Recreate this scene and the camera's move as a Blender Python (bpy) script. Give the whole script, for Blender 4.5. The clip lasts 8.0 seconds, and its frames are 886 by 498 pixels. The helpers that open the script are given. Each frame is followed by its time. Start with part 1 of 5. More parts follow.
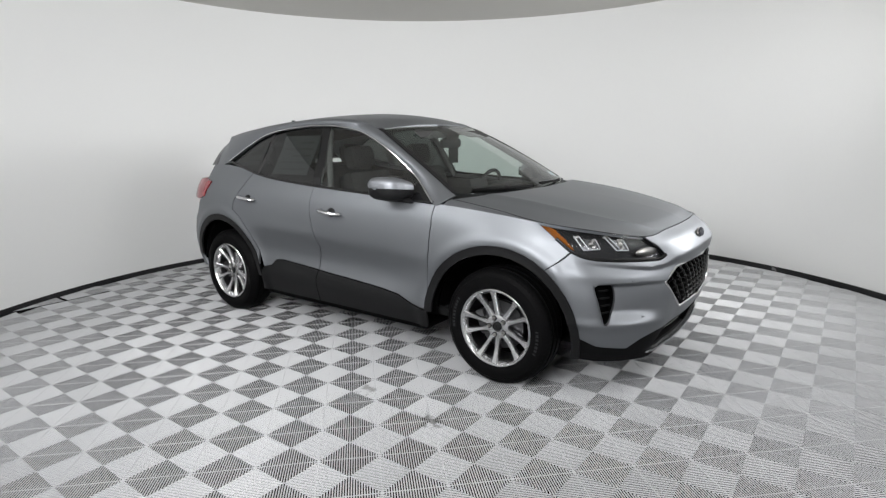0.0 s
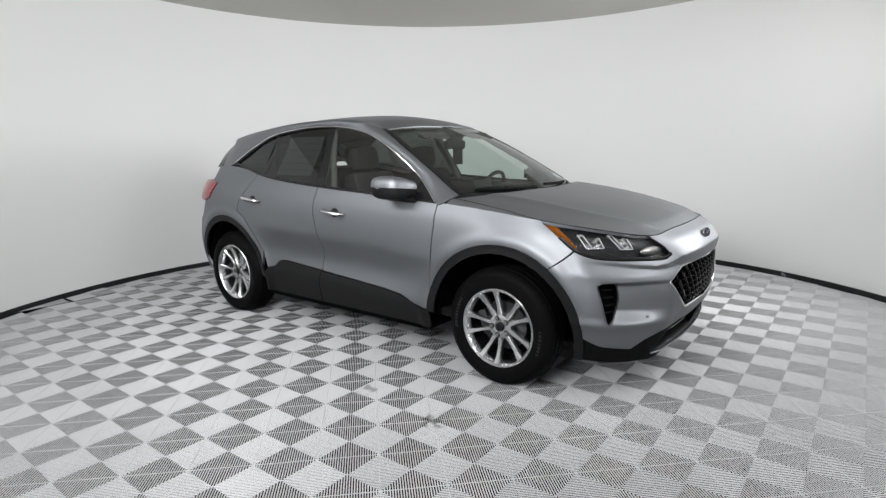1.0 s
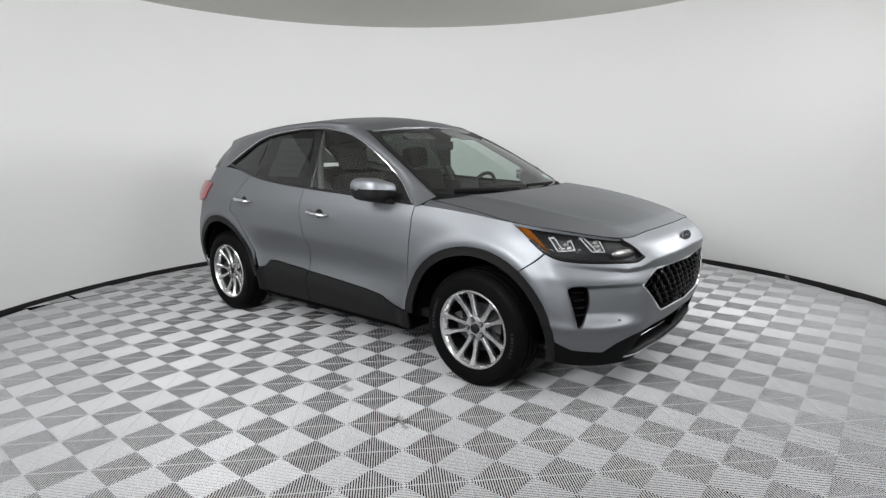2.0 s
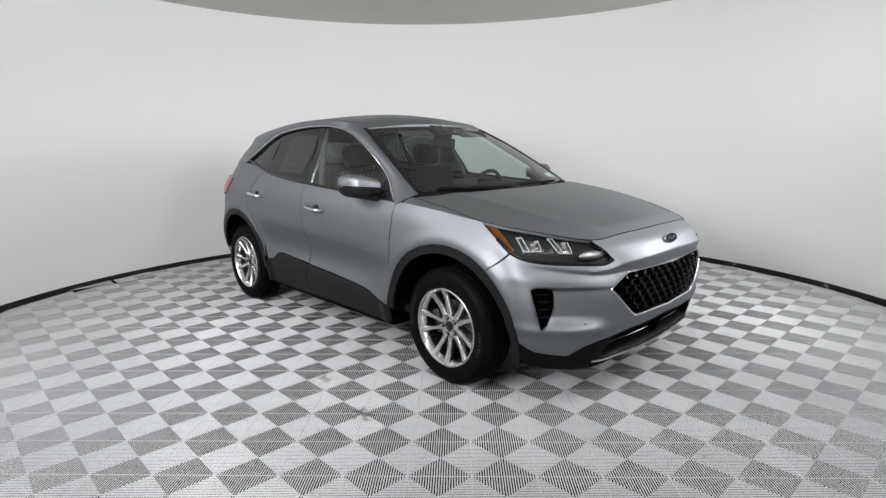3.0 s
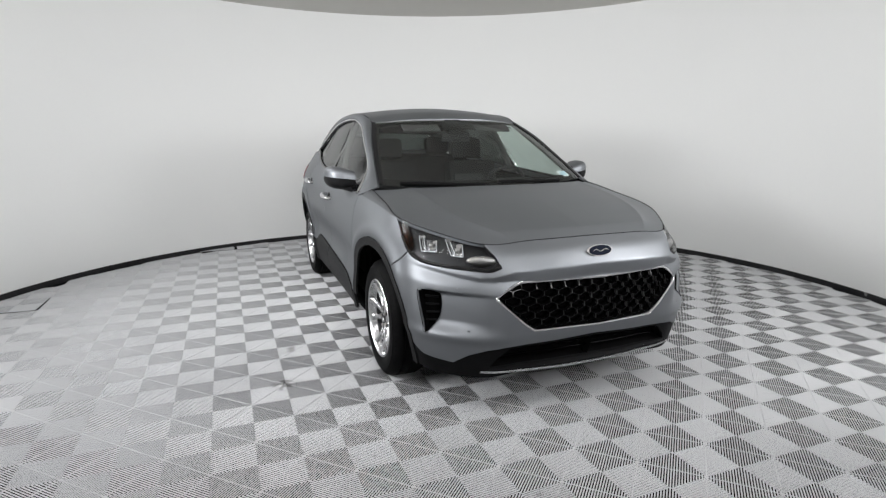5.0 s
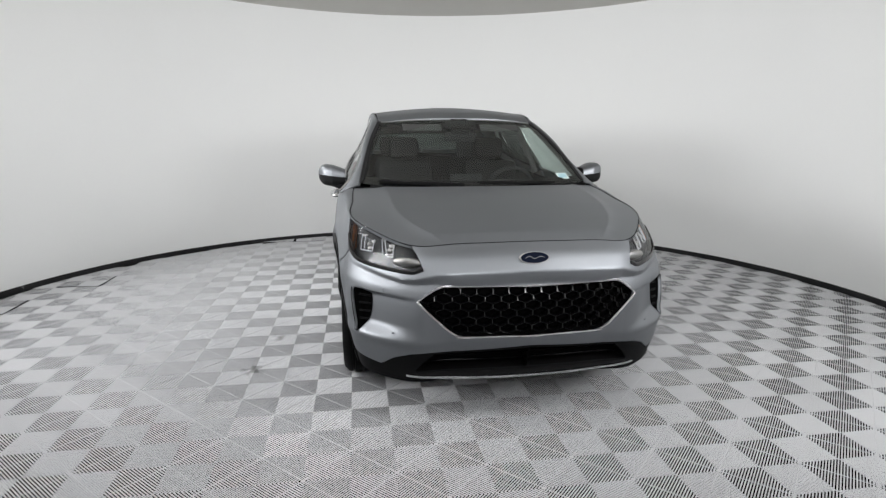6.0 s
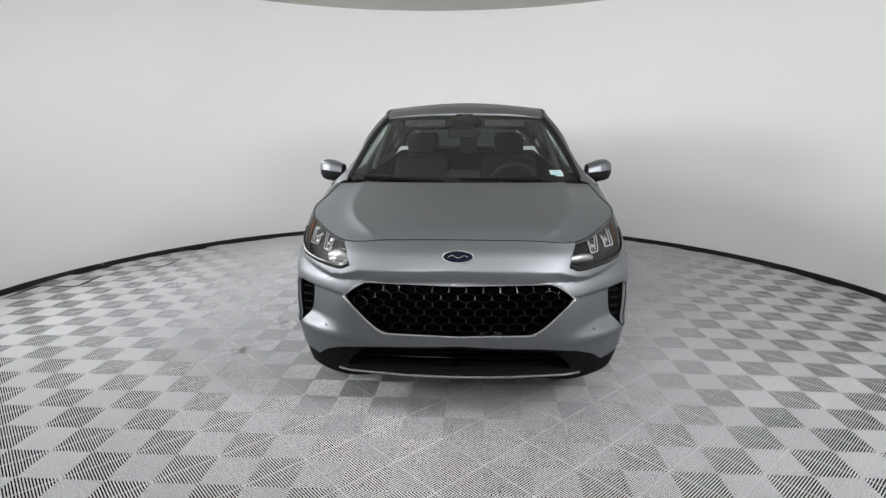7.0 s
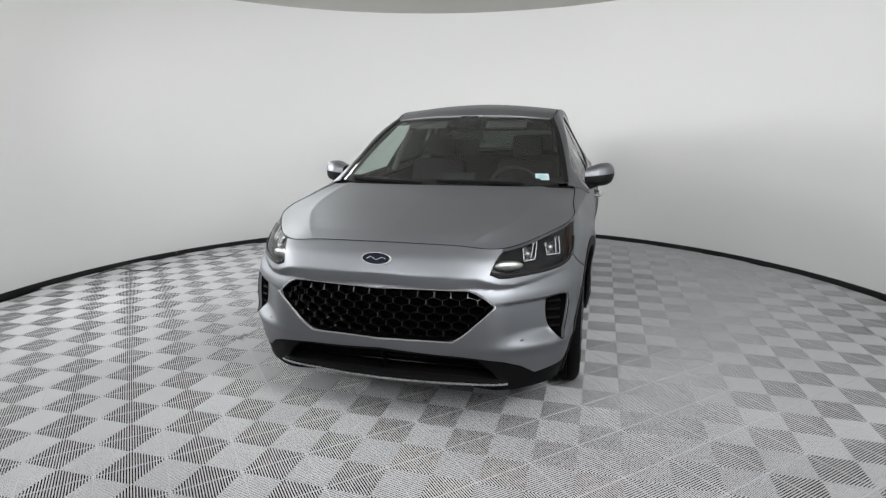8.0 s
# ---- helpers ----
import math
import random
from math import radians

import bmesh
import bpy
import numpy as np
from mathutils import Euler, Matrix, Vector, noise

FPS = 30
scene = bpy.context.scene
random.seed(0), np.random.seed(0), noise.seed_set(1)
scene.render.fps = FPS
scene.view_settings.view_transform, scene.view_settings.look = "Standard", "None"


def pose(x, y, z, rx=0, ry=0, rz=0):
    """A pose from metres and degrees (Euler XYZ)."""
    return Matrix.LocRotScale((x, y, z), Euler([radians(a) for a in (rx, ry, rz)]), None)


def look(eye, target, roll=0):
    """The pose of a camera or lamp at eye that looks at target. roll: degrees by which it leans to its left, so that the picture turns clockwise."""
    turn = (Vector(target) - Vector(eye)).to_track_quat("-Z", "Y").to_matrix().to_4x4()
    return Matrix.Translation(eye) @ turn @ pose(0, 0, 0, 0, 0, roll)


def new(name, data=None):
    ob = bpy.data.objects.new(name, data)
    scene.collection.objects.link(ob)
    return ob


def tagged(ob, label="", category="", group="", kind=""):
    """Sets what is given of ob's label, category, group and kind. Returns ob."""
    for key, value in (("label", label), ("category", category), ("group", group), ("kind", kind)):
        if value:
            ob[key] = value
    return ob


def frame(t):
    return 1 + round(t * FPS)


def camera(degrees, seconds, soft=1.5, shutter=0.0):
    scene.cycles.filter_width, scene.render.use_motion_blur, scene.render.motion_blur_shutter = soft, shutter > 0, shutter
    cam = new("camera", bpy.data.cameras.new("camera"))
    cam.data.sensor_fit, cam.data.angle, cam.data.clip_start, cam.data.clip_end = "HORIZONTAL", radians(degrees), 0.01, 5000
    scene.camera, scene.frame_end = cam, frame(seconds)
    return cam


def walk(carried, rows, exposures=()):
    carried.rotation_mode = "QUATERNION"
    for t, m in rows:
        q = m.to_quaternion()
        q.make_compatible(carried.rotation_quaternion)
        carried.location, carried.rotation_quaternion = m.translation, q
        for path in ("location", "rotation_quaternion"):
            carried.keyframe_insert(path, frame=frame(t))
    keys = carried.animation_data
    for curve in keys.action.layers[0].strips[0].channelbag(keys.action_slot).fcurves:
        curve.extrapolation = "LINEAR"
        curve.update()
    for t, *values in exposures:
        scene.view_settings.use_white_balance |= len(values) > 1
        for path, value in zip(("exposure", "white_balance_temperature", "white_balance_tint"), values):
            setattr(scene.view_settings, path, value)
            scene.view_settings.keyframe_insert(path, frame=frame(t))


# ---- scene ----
cam = camera(77.47, 8.0, soft=1.3)

PATH = [
    (0, -3.634, -2.962, 1.489, -53.88, -11.52, -0.86),
    (0.5, -3.646, -2.951, 1.437, -53.73, -10.61, -0.44),
    (1, -3.606, -2.982, 1.426, -53.04, -10.57, -0.75),
    (1.5, -3.543, -3.068, 1.432, -52.45, -10.53, -0.82),
    (3, -3.089, -3.617, 1.445, -43.70, -10.97, -0.73),
    (3.5, -2.834, -3.863, 1.462, -39.00, -11.26, -0.29),
    (4, -2.489, -4.107, 1.485, -33.01, -12.03, -0.51),
    (4.5, -2.143, -4.334, 1.481, -27.45, -12.17, -0.42),
    (6, -0.837, -4.710, 1.469, -9.29, -11.90, 0.14),
    (6.5, -0.394, -4.742, 1.464, -3.08, -12.22, -0.13),
    (7, 0.062, -4.736, 1.471, 3.03, -12.37, -0.12),
    (7.5, 0.518, -4.679, 1.478, 9.35, -12.26, -0.34),
    (8, 0.963, -4.584, 1.471, 15.54, -12.16, -0.36),
]
walk(cam, [(t, pose(x, y, z, 90 + pitch, 0, yaw) @ pose(0, 0, 0, 0, 0, roll)) for t, x, y, z, yaw, pitch, roll in PATH])
# ---------------------------------------------------------------- light
CENTRE, RADIUS, CEILING = Vector((-0.25, -0.53, 0)), 3.965, 3.055

world = bpy.data.worlds.new("world")
scene.world = world
world.use_nodes = True
world.node_tree.nodes["Background"].inputs[0].default_value = (0.9, 0.95, 1.0, 1)
world.node_tree.nodes["Background"].inputs[1].default_value = 0.0


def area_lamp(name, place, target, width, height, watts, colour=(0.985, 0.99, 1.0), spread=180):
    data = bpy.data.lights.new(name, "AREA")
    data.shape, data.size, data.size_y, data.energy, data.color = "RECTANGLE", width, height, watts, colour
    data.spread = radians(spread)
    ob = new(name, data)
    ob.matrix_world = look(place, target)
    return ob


# fixed unseen lamps along the camera's track, standing in for lights that follow it
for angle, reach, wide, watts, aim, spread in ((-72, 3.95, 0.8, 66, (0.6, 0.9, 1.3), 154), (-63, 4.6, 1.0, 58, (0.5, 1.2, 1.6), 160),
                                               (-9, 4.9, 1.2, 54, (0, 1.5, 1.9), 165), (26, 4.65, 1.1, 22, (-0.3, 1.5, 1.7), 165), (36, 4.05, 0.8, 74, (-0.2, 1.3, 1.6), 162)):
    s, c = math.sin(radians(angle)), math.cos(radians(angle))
    area_lamp("booth_stand_in_lamp", (-0.1 + reach * s, -0.2 - reach * c, 2.12), aim, wide, 0.9, 0.87 * watts, spread=spread)
# added unseen fill lamps under the ceiling over the track
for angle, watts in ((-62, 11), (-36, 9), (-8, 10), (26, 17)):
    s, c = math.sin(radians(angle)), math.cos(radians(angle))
    area_lamp("ceiling_fill_lamp", (-0.1 + 3.5 * s, -0.3 - 3.5 * c, CEILING - 0.06), (-0.1 + 1.2 * s, -0.3 - 1.2 * c, 0), 1.3, 0.5, watts, spread=150)
# a long high fill lamp, added unseen on the side the right flank faces
area_lamp("flank_fill_lamp", (-3.12, 0.75, CEILING - 0.12), (-0.5, 0.3, 0.6), 1.8, 0.8, 31, spread=125)


# ---------------------------------------------------------------- materials


def material(name, colour, rough=0.5, metal=0.0, coat=0.0, grain=0.0, scale=30.0, bump=0.0, blotch=0.0, blotch_scale=1.5, spec=0.5):
    """A surface with variation at two scales: blotch (large) and grain (fine), and a fine relief."""
    m = bpy.data.materials.new(name)
    m.use_nodes = True
    n, l = m.node_tree.nodes, m.node_tree.links
    b = n["Principled BSDF"]
    b.inputs["Base Color"].default_value = (*colour, 1)
    b.inputs["Roughness"].default_value, b.inputs["Metallic"].default_value = rough, metal
    b.inputs["Coat Weight"].default_value, b.inputs["Specular IOR Level"].default_value = coat, spec
    b.inputs["Coat Roughness"].default_value = 0.06
    geo = n.new("ShaderNodeNewGeometry")
    if grain or blotch:
        fine, big = n.new("ShaderNodeTexNoise"), n.new("ShaderNodeTexNoise")
        fine.inputs["Scale"].default_value, big.inputs["Scale"].default_value = scale, blotch_scale
        fine.inputs["Detail"].default_value, big.inputs["Detail"].default_value = 4, 5
        l.new(geo.outputs["Position"], fine.inputs["Vector"]), l.new(geo.outputs["Position"], big.inputs["Vector"])
        add = n.new("ShaderNodeMath")
        add.operation = "MULTIPLY_ADD"
        l.new(fine.outputs["Fac"], add.inputs[0])
        add.inputs[1].default_value = grain
        mul = n.new("ShaderNodeMath")
        mul.operation = "MULTIPLY_ADD"
        l.new(big.outputs["Fac"], mul.inputs[0])
        mul.inputs[1].default_value, mul.inputs[2].default_value = blotch, 1 - (grain + blotch) / 2
        l.new(mul.outputs[0], add.inputs[2])
        mix = n.new("ShaderNodeMix")
        mix.data_type, mix.blend_type = "RGBA", "MULTIPLY"
        mix.inputs[0].default_value, mix.inputs[6].default_value = 1, (*colour, 1)
        l.new(add.outputs[0], mix.inputs[7])
        l.new(mix.outputs[2], b.inputs["Base Color"])
    if bump:
        tex, bp = n.new("ShaderNodeTexNoise"), n.new("ShaderNodeBump")
        tex.inputs["Scale"].default_value = scale
        l.new(geo.outputs["Position"], tex.inputs["Vector"]), l.new(tex.outputs["Fac"], bp.inputs["Height"])
        bp.inputs["Strength"].default_value, bp.inputs["Distance"].default_value = bump, 0.002
        l.new(bp.outputs[0], b.inputs["Normal"])
    return m


def glass(name, tint, rough=0.0, ior=1.5):
    """A thin pane: mostly clear by its tint, with a Fresnel gloss."""
    m = bpy.data.materials.new(name)
    m.use_nodes = True
    n, l = m.node_tree.nodes, m.node_tree.links
    n.remove(n["Principled BSDF"])
    clear, shine, edge, mix = n.new("ShaderNodeBsdfTransparent"), n.new("ShaderNodeBsdfGlossy"), n.new("ShaderNodeLayerWeight"), n.new("ShaderNodeMixShader")
    clear.inputs[0].default_value, shine.inputs["Roughness"].default_value, edge.inputs[0].default_value = (*tint, 1), rough, 0.5
    power, gloss = n.new("ShaderNodeMath"), n.new("ShaderNodeMath")
    power.operation, gloss.operation = "POWER", "MULTIPLY_ADD"
    power.inputs[1].default_value = 5
    f0 = ((ior - 1) / (ior + 1)) ** 2
    gloss.inputs[1].default_value, gloss.inputs[2].default_value = 0.8 * (1 - f0), f0
    l.new(edge.outputs["Facing"], power.inputs[0]), l.new(power.outputs[0], gloss.inputs[0]), l.new(gloss.outputs[0], mix.inputs[0])
    l.new(clear.outputs[0], mix.inputs[1]), l.new(shine.outputs[0], mix.inputs[2])
    l.new(mix.outputs[0], n["Material Output"].inputs[0])
    return m


PAINT = material("silver_paint", (0.192, 0.201, 0.215), 0.50, 0.92, 0.08, 0.12, 900, 0.0, 0.03)
CLADDING = material("black_cladding", (0.0075, 0.0075, 0.008), 0.5, 0, 0, 0.3, 300, 0.15, 0.3, 1.5, 0.17)
VALANCE = material("black_valance_plastic", (0.004, 0.004, 0.0044), 0.6, 0, 0, 0.3, 300, 0.15, 0.3, 1.5, 0.07)
BLACK = material("gloss_black_plastic", (0.005, 0.005, 0.0055), 0.2, 0, 0, 0.2, 60, 0, 0, 1.5, 0.4)
MATT = material("matt_black_liner", (0.002, 0.002, 0.0022), 0.85, 0, 0, 0.3, 90, 0, 0, 1.5, 0.05)
RUBBER = material("tyre_rubber", (0.0035, 0.0035, 0.0037), 0.5, 0, 0, 0.3, 120, 0.2, 0.25, 6, 0.04)
ALLOY = material("silver_alloy", (0.62, 0.62, 0.63), 0.25, 1.0, 0, 0.08, 400, 0, 0.05, 8)
# alloy darkened for the shade behind the spokes, also on disc and caliper
SHADED_ALLOY = material("recess_shaded_alloy", (0.075, 0.075, 0.078), 0.4, 1.0, 0, 0.15, 200, 0, 0.2, 8)
STEEL = material("brake_steel", (0.35, 0.34, 0.33), 0.4, 1.0, 0, 0.25, 200, 0.1, 0.3, 12)
CHROME = material("satin_chrome", (0.75, 0.75, 0.76), 0.16, 1.0, 0, 0.05, 300)
MIRROR = material("mirror_glass", (0.9, 0.9, 0.9), 0.02, 1.0, 0, 0.02, 50)
LAMP_HOUSING = material("lamp_housing", (0.018, 0.018, 0.019), 0.3, 0.5, 0, 0.2, 80, 0, 0, 1.5, 0.25)
AMBER = material("amber_reflector", (0.46, 0.14, 0.018), 0.25, 0, 0.3, 0.2, 260, 0.1)
RED = material("red_tail_lens", (0.20, 0.014, 0.02), 0.2, 0, 0.3, 0.2, 200, 0.1)
SEAT = material("charcoal_cloth", (0.007, 0.0072, 0.0075), 0.95, 0, 0, 0.4, 500, 0.3, 0.2, 5, 0.12)
TRIM_GREY = material("pale_grey_trim", (0.13, 0.135, 0.13), 0.75, 0, 0, 0.1, 200, 0.1, 0.06)
HEADLINER = material("grey_headliner", (0.035, 0.035, 0.034), 0.85, 0, 0, 0.2, 300, 0.1, 0.06)
DASH = material("dashboard_plastic", (0.010, 0.010, 0.011), 0.8, 0, 0, 0.3, 300, 0.2, 0, 1.5, 0.25)
BADGE = material("badge_blue", (0.002, 0.004, 0.012), 0.4, 0, 0, 0.1, 80, 0, 0, 1.5, 0.06)
WIPER = material("wiper_rubber", (0.004, 0.004, 0.0042), 0.75, 0, 0, 0.2, 90, 0, 0, 1.5, 0.1)
NET = material("grille_black", (0.0015, 0.0015, 0.0017), 0.16, 0, 0, 0.2, 60, 0, 0, 1.5, 0.35)
PAPER = material("white_paper", (0.78, 0.80, 0.82), 0.8, 0, 0, 0.05, 90, 0, 0.05, 20)
# white paper greyed for the dimness behind the dark glass
SHADED_PAPER = material("shaded_paper", (0.25, 0.26, 0.26), 0.8, 0, 0, 0.15, 60, 0, 0.1, 9)
PAPER_BLUE = material("pale_blue_print", (0.35, 0.58, 0.72), 0.7, 0, 0, 0.05, 90)
WINDSCREEN_GLASS = glass("clear_green_glass", (0.70, 0.79, 0.75), 0.05, 1.85)
DOOR_GLASS = glass("door_glass", (0.88, 0.95, 0.92), 0.06, 1.98)
DARK_CHROME = material("smoked_chrome", (0.16, 0.16, 0.165), 0.2, 1.0, 0, 0.2, 60)
LIGHT_GUIDE = material("frosted_light_guide", (0.5, 0.51, 0.53), 0.3, 0, 0.1, 0.05, 90)
PRIVACY = glass("privacy_glass", (0.075, 0.085, 0.082), 0.0, 1.74)
LENS = glass("clear_lens", (0.84, 0.85, 0.86), 0.09, 1.25)
WALL = material("white_wall_paint", (0.81, 0.815, 0.81), 0.62, 0, 0, 0.02, 60, 0.05, 0.035, 0.8, 0.3)
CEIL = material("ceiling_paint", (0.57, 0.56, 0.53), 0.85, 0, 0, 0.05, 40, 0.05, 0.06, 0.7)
BASE = material("black_vinyl_base", (0.012, 0.012, 0.013), 0.42, 0, 0, 0.4, 70, 0.3, 0.5, 7)
# subfloor colour, also painted on tile webs as the shade between ribs
SUBFLOOR_AND_WEB_SHADE = material("dark_subfloor_and_web_shade", (0.003, 0.003, 0.003), 0.9, 0, 0, 0.4, 50, 0, 0, 1.5, 0.1)


def scuffed(m, tone, scale, least):
    """Adds pale scuffs with a shape of their own to a surface."""
    n, l = m.node_tree.nodes, m.node_tree.links
    b = n["Principled BSDF"]
    geo, tex, ramp, mix = n.new("ShaderNodeNewGeometry"), n.new("ShaderNodeTexNoise"), n.new("ShaderNodeMapRange"), n.new("ShaderNodeMix")
    tex.inputs["Scale"].default_value, tex.inputs["Detail"].default_value = scale, 3
    ramp.inputs[1].default_value, ramp.inputs[2].default_value = least, least + 0.03
    mix.data_type = "RGBA"
    mix.inputs[7].default_value = (tone, tone, tone, 1)
    l.new(geo.outputs["Position"], tex.inputs["Vector"]), l.new(tex.outputs["Fac"], ramp.inputs[0]), l.new(ramp.outputs[0], mix.inputs[0])
    l.new(b.inputs["Base Color"].links[0].from_socket, mix.inputs[6]), l.new(mix.outputs[2], b.inputs["Base Color"])


scuffed(BASE, 0.22, 6.0, 0.70)


def tile_material():
    """Grey moulded plastic: each tile a little different, with scuffs and two worn dark marks."""
    m = material("grey_tile_plastic", (0.43, 0.435, 0.445), 0.36, 0, 0, 0.10, 90, 0.0, 0.16, 1.1, 0.5)
    n, l = m.node_tree.nodes, m.node_tree.links
    b = n["Principled BSDF"]
    now = b.inputs["Base Color"].links[0].from_socket
    info, ramp = n.new("ShaderNodeObjectInfo"), n.new("ShaderNodeMapRange")
    l.new(info.outputs["Random"], ramp.inputs[0])
    ramp.inputs[3].default_value, ramp.inputs[4].default_value = 0.93, 1.05
    each = n.new("ShaderNodeMix")
    each.data_type, each.blend_type = "RGBA", "MULTIPLY"
    each.inputs[0].default_value = 1
    l.new(now, each.inputs[6]), l.new(ramp.outputs[0], each.inputs[7])
    last = each.outputs[2]
    geo = n.new("ShaderNodeNewGeometry")
    noise_tex = n.new("ShaderNodeTexNoise")
    noise_tex.inputs["Scale"].default_value, noise_tex.inputs["Detail"].default_value = 22, 6
    l.new(geo.outputs["Position"], noise_tex.inputs["Vector"])
    for x, y, size, tone in ((-1.49, -1.30, 0.11, 0.10), (-1.40, -0.74, 0.10, 0.17), (0.95, -3.0, 0.05, 0.15), (-0.62, -2.77, 0.04, 0.15)):
        far, less = n.new("ShaderNodeVectorMath"), n.new("ShaderNodeMapRange")
        far.operation, far.inputs[1].default_value = "DISTANCE", (x, y, 0)
        l.new(geo.outputs["Position"], far.inputs[0])
        plus = n.new("ShaderNodeMath")
        plus.operation = "MULTIPLY_ADD"
        l.new(noise_tex.outputs["Fac"], plus.inputs[0])
        plus.inputs[1].default_value = 0.28
        l.new(far.outputs["Value"], plus.inputs[2])
        l.new(plus.outputs[0], less.inputs[0])
        less.inputs[1].default_value, less.inputs[2].default_value = size + 0.05, size + 0.10
        less.inputs[3].default_value, less.inputs[4].default_value = 0.85, 0
        mark = n.new("ShaderNodeMix")
        mark.data_type = "RGBA"
        mark.inputs[7].default_value = (tone, tone, tone * 0.97, 1)
        l.new(less.outputs[0], mark.inputs[0]), l.new(last, mark.inputs[6])
        last = mark.outputs[2]
    l.new(last, b.inputs["Base Color"])
    return m


TILE = tile_material()

# ---------------------------------------------------------------- mesh helpers


def mesh_object(name, verts, faces, mat, parent=None, label="", smooth=True, merge=0.0):
    me = bpy.data.meshes.new(name)
    me.from_pydata([tuple(v) for v in verts], [], [tuple(f) for f in faces])
    if merge:
        bm = bmesh.new()
        bm.from_mesh(me)
        bmesh.ops.remove_doubles(bm, verts=bm.verts, dist=merge)
        bmesh.ops.dissolve_degenerate(bm, edges=bm.edges, dist=1e-5)
        bmesh.ops.recalc_face_normals(bm, faces=bm.faces)
        bm.to_mesh(me)
        bm.free()
    me.materials.append(mat)
    if smooth:
        me.polygons.foreach_set("use_smooth", [True] * len(me.polygons))
        me.set_sharp_from_angle(angle=radians(38))
    ob = new(name, me)
    ob.parent = parent
    if label:
        tagged(ob, label)
    return ob


def part(name, bm, mat, parent, label="", smooth=True, angle=38):
    me = bpy.data.meshes.new(name)
    bmesh.ops.recalc_face_normals(bm, faces=bm.faces)
    bm.to_mesh(me)
    bm.free()
    me.materials.append(mat)
    if smooth:
        me.polygons.foreach_set("use_smooth", [True] * len(me.polygons))
        me.set_sharp_from_angle(angle=radians(angle))
    ob = new(name, me)
    ob.parent = parent
    if label:
        tagged(ob, label)
    return ob


def spline(points, n, closed=False):
    """n points along a Catmull-Rom curve through the given ones."""
    p = np.array(points, float)
    q = np.vstack([p[-1:], p, p[:2]]) if closed else np.vstack([2 * p[0] - p[1], p, 2 * p[-1] - p[-2]])
    spans = len(q) - 3
    t = np.linspace(0, spans, n, endpoint=not closed)
    i = np.minimum(t.astype(int), spans - 1)
    f = (t - i)[:, None]
    a, b, c, d = q[i], q[i + 1], q[i + 2], q[i + 3]
    return 0.5 * (2 * b + (c - a) * f + (2 * a - 5 * b + 4 * c - d) * f**2 + (3 * b - a - 3 * c + d) * f**3)


def grid_faces(rows, cols, start=0):
    return [(start + r * cols + c, start + r * cols + c + 1, start + (r + 1) * cols + c + 1, start + (r + 1) * cols + c) for r in range(rows - 1) for c in range(cols - 1)]


def box(bm, centre, size, turn=None, bevel=0.0):
    """A box with bevelled edges, added to bm."""
    made = bmesh.ops.create_cube(bm, size=1)["verts"]
    bmesh.ops.scale(bm, vec=size, verts=made)
    if bevel:
        edges = list({e for v in made for e in v.link_edges})
        made = list({v for f in bmesh.ops.bevel(bm, geom=edges, offset=bevel, segments=2, affect="EDGES", profile=0.6)["faces"] for v in f.verts} | {v for v in made if v.is_valid})
    m = Matrix.Translation(centre) @ (turn.to_4x4() if turn else Matrix())
    bmesh.ops.transform(bm, matrix=m, verts=made)
    return made


def sweep(points, profile, closed=False, up=(0, 0, 1), taper=0.0):
    """A bar along points with the given cross-section (side, up)."""
    p = np.array(points, float)
    n = len(p)
    tang = np.roll(p, -1, 0) - np.roll(p, 1, 0)
    if not closed:
        tang[0], tang[-1] = p[1] - p[0], p[-1] - p[-2]
    tang /= np.linalg.norm(tang, axis=1)[:, None]
    ups = np.array(up, float) * np.ones((n, 1)) if np.ndim(up) == 1 else np.array(up)
    across = np.cross(tang, ups)
    across /= np.linalg.norm(across, axis=1)[:, None]
    high = np.cross(across, tang)
    m = len(profile)
    verts = []
    for i in range(n):
        k = 1 - taper * (max(0, abs(2 * i / (n - 1) - 1) - 0.6) / 0.4) if taper else 1
        verts += [p[i] + k * a * across[i] + k * b * high[i] for a, b in profile]
    faces = [((i % n) * m + j, (i % n) * m + (j + 1) % m, ((i + 1) % n) * m + (j + 1) % m, ((i + 1) % n) * m + j) for i in range(n if closed else n - 1) for j in range(m)]
    if not closed:
        faces += [tuple(range(m)), tuple(reversed(range((n - 1) * m, n * m)))]
    return verts, faces


def ring(w, h, n=8):
    return [(w / 2 * math.cos(2 * math.pi * i / n), h / 2 * math.sin(2 * math.pi * i / n)) for i in range(n)]


def lathe(profile, n=64):
    """A body of revolution about the x axis from (x, radius) pairs; an open profile."""
    verts = [(x, r * math.cos(2 * math.pi * i / n), r * math.sin(2 * math.pi * i / n)) for x, r in profile for i in range(n)]
    faces = [(a * n + i, a * n + (i + 1) % n, (a + 1) * n + (i + 1) % n, (a + 1) * n + i) for a in range(len(profile) - 1) for i in range(n)]
    return verts, faces


# ---------------------------------------------------------------- the booth


def wall_radius(angle):
    """The round wall bulges outwards on the filming side, where the camera's track runs."""
    d = (angle - radians(-108) + math.pi) % (2 * math.pi) - math.pi
    bulge = max(0.0, math.cos(d * 90 / 58)) if abs(d) < radians(58) else 0.0
    return RADIUS + 2.0 * bulge**0.8


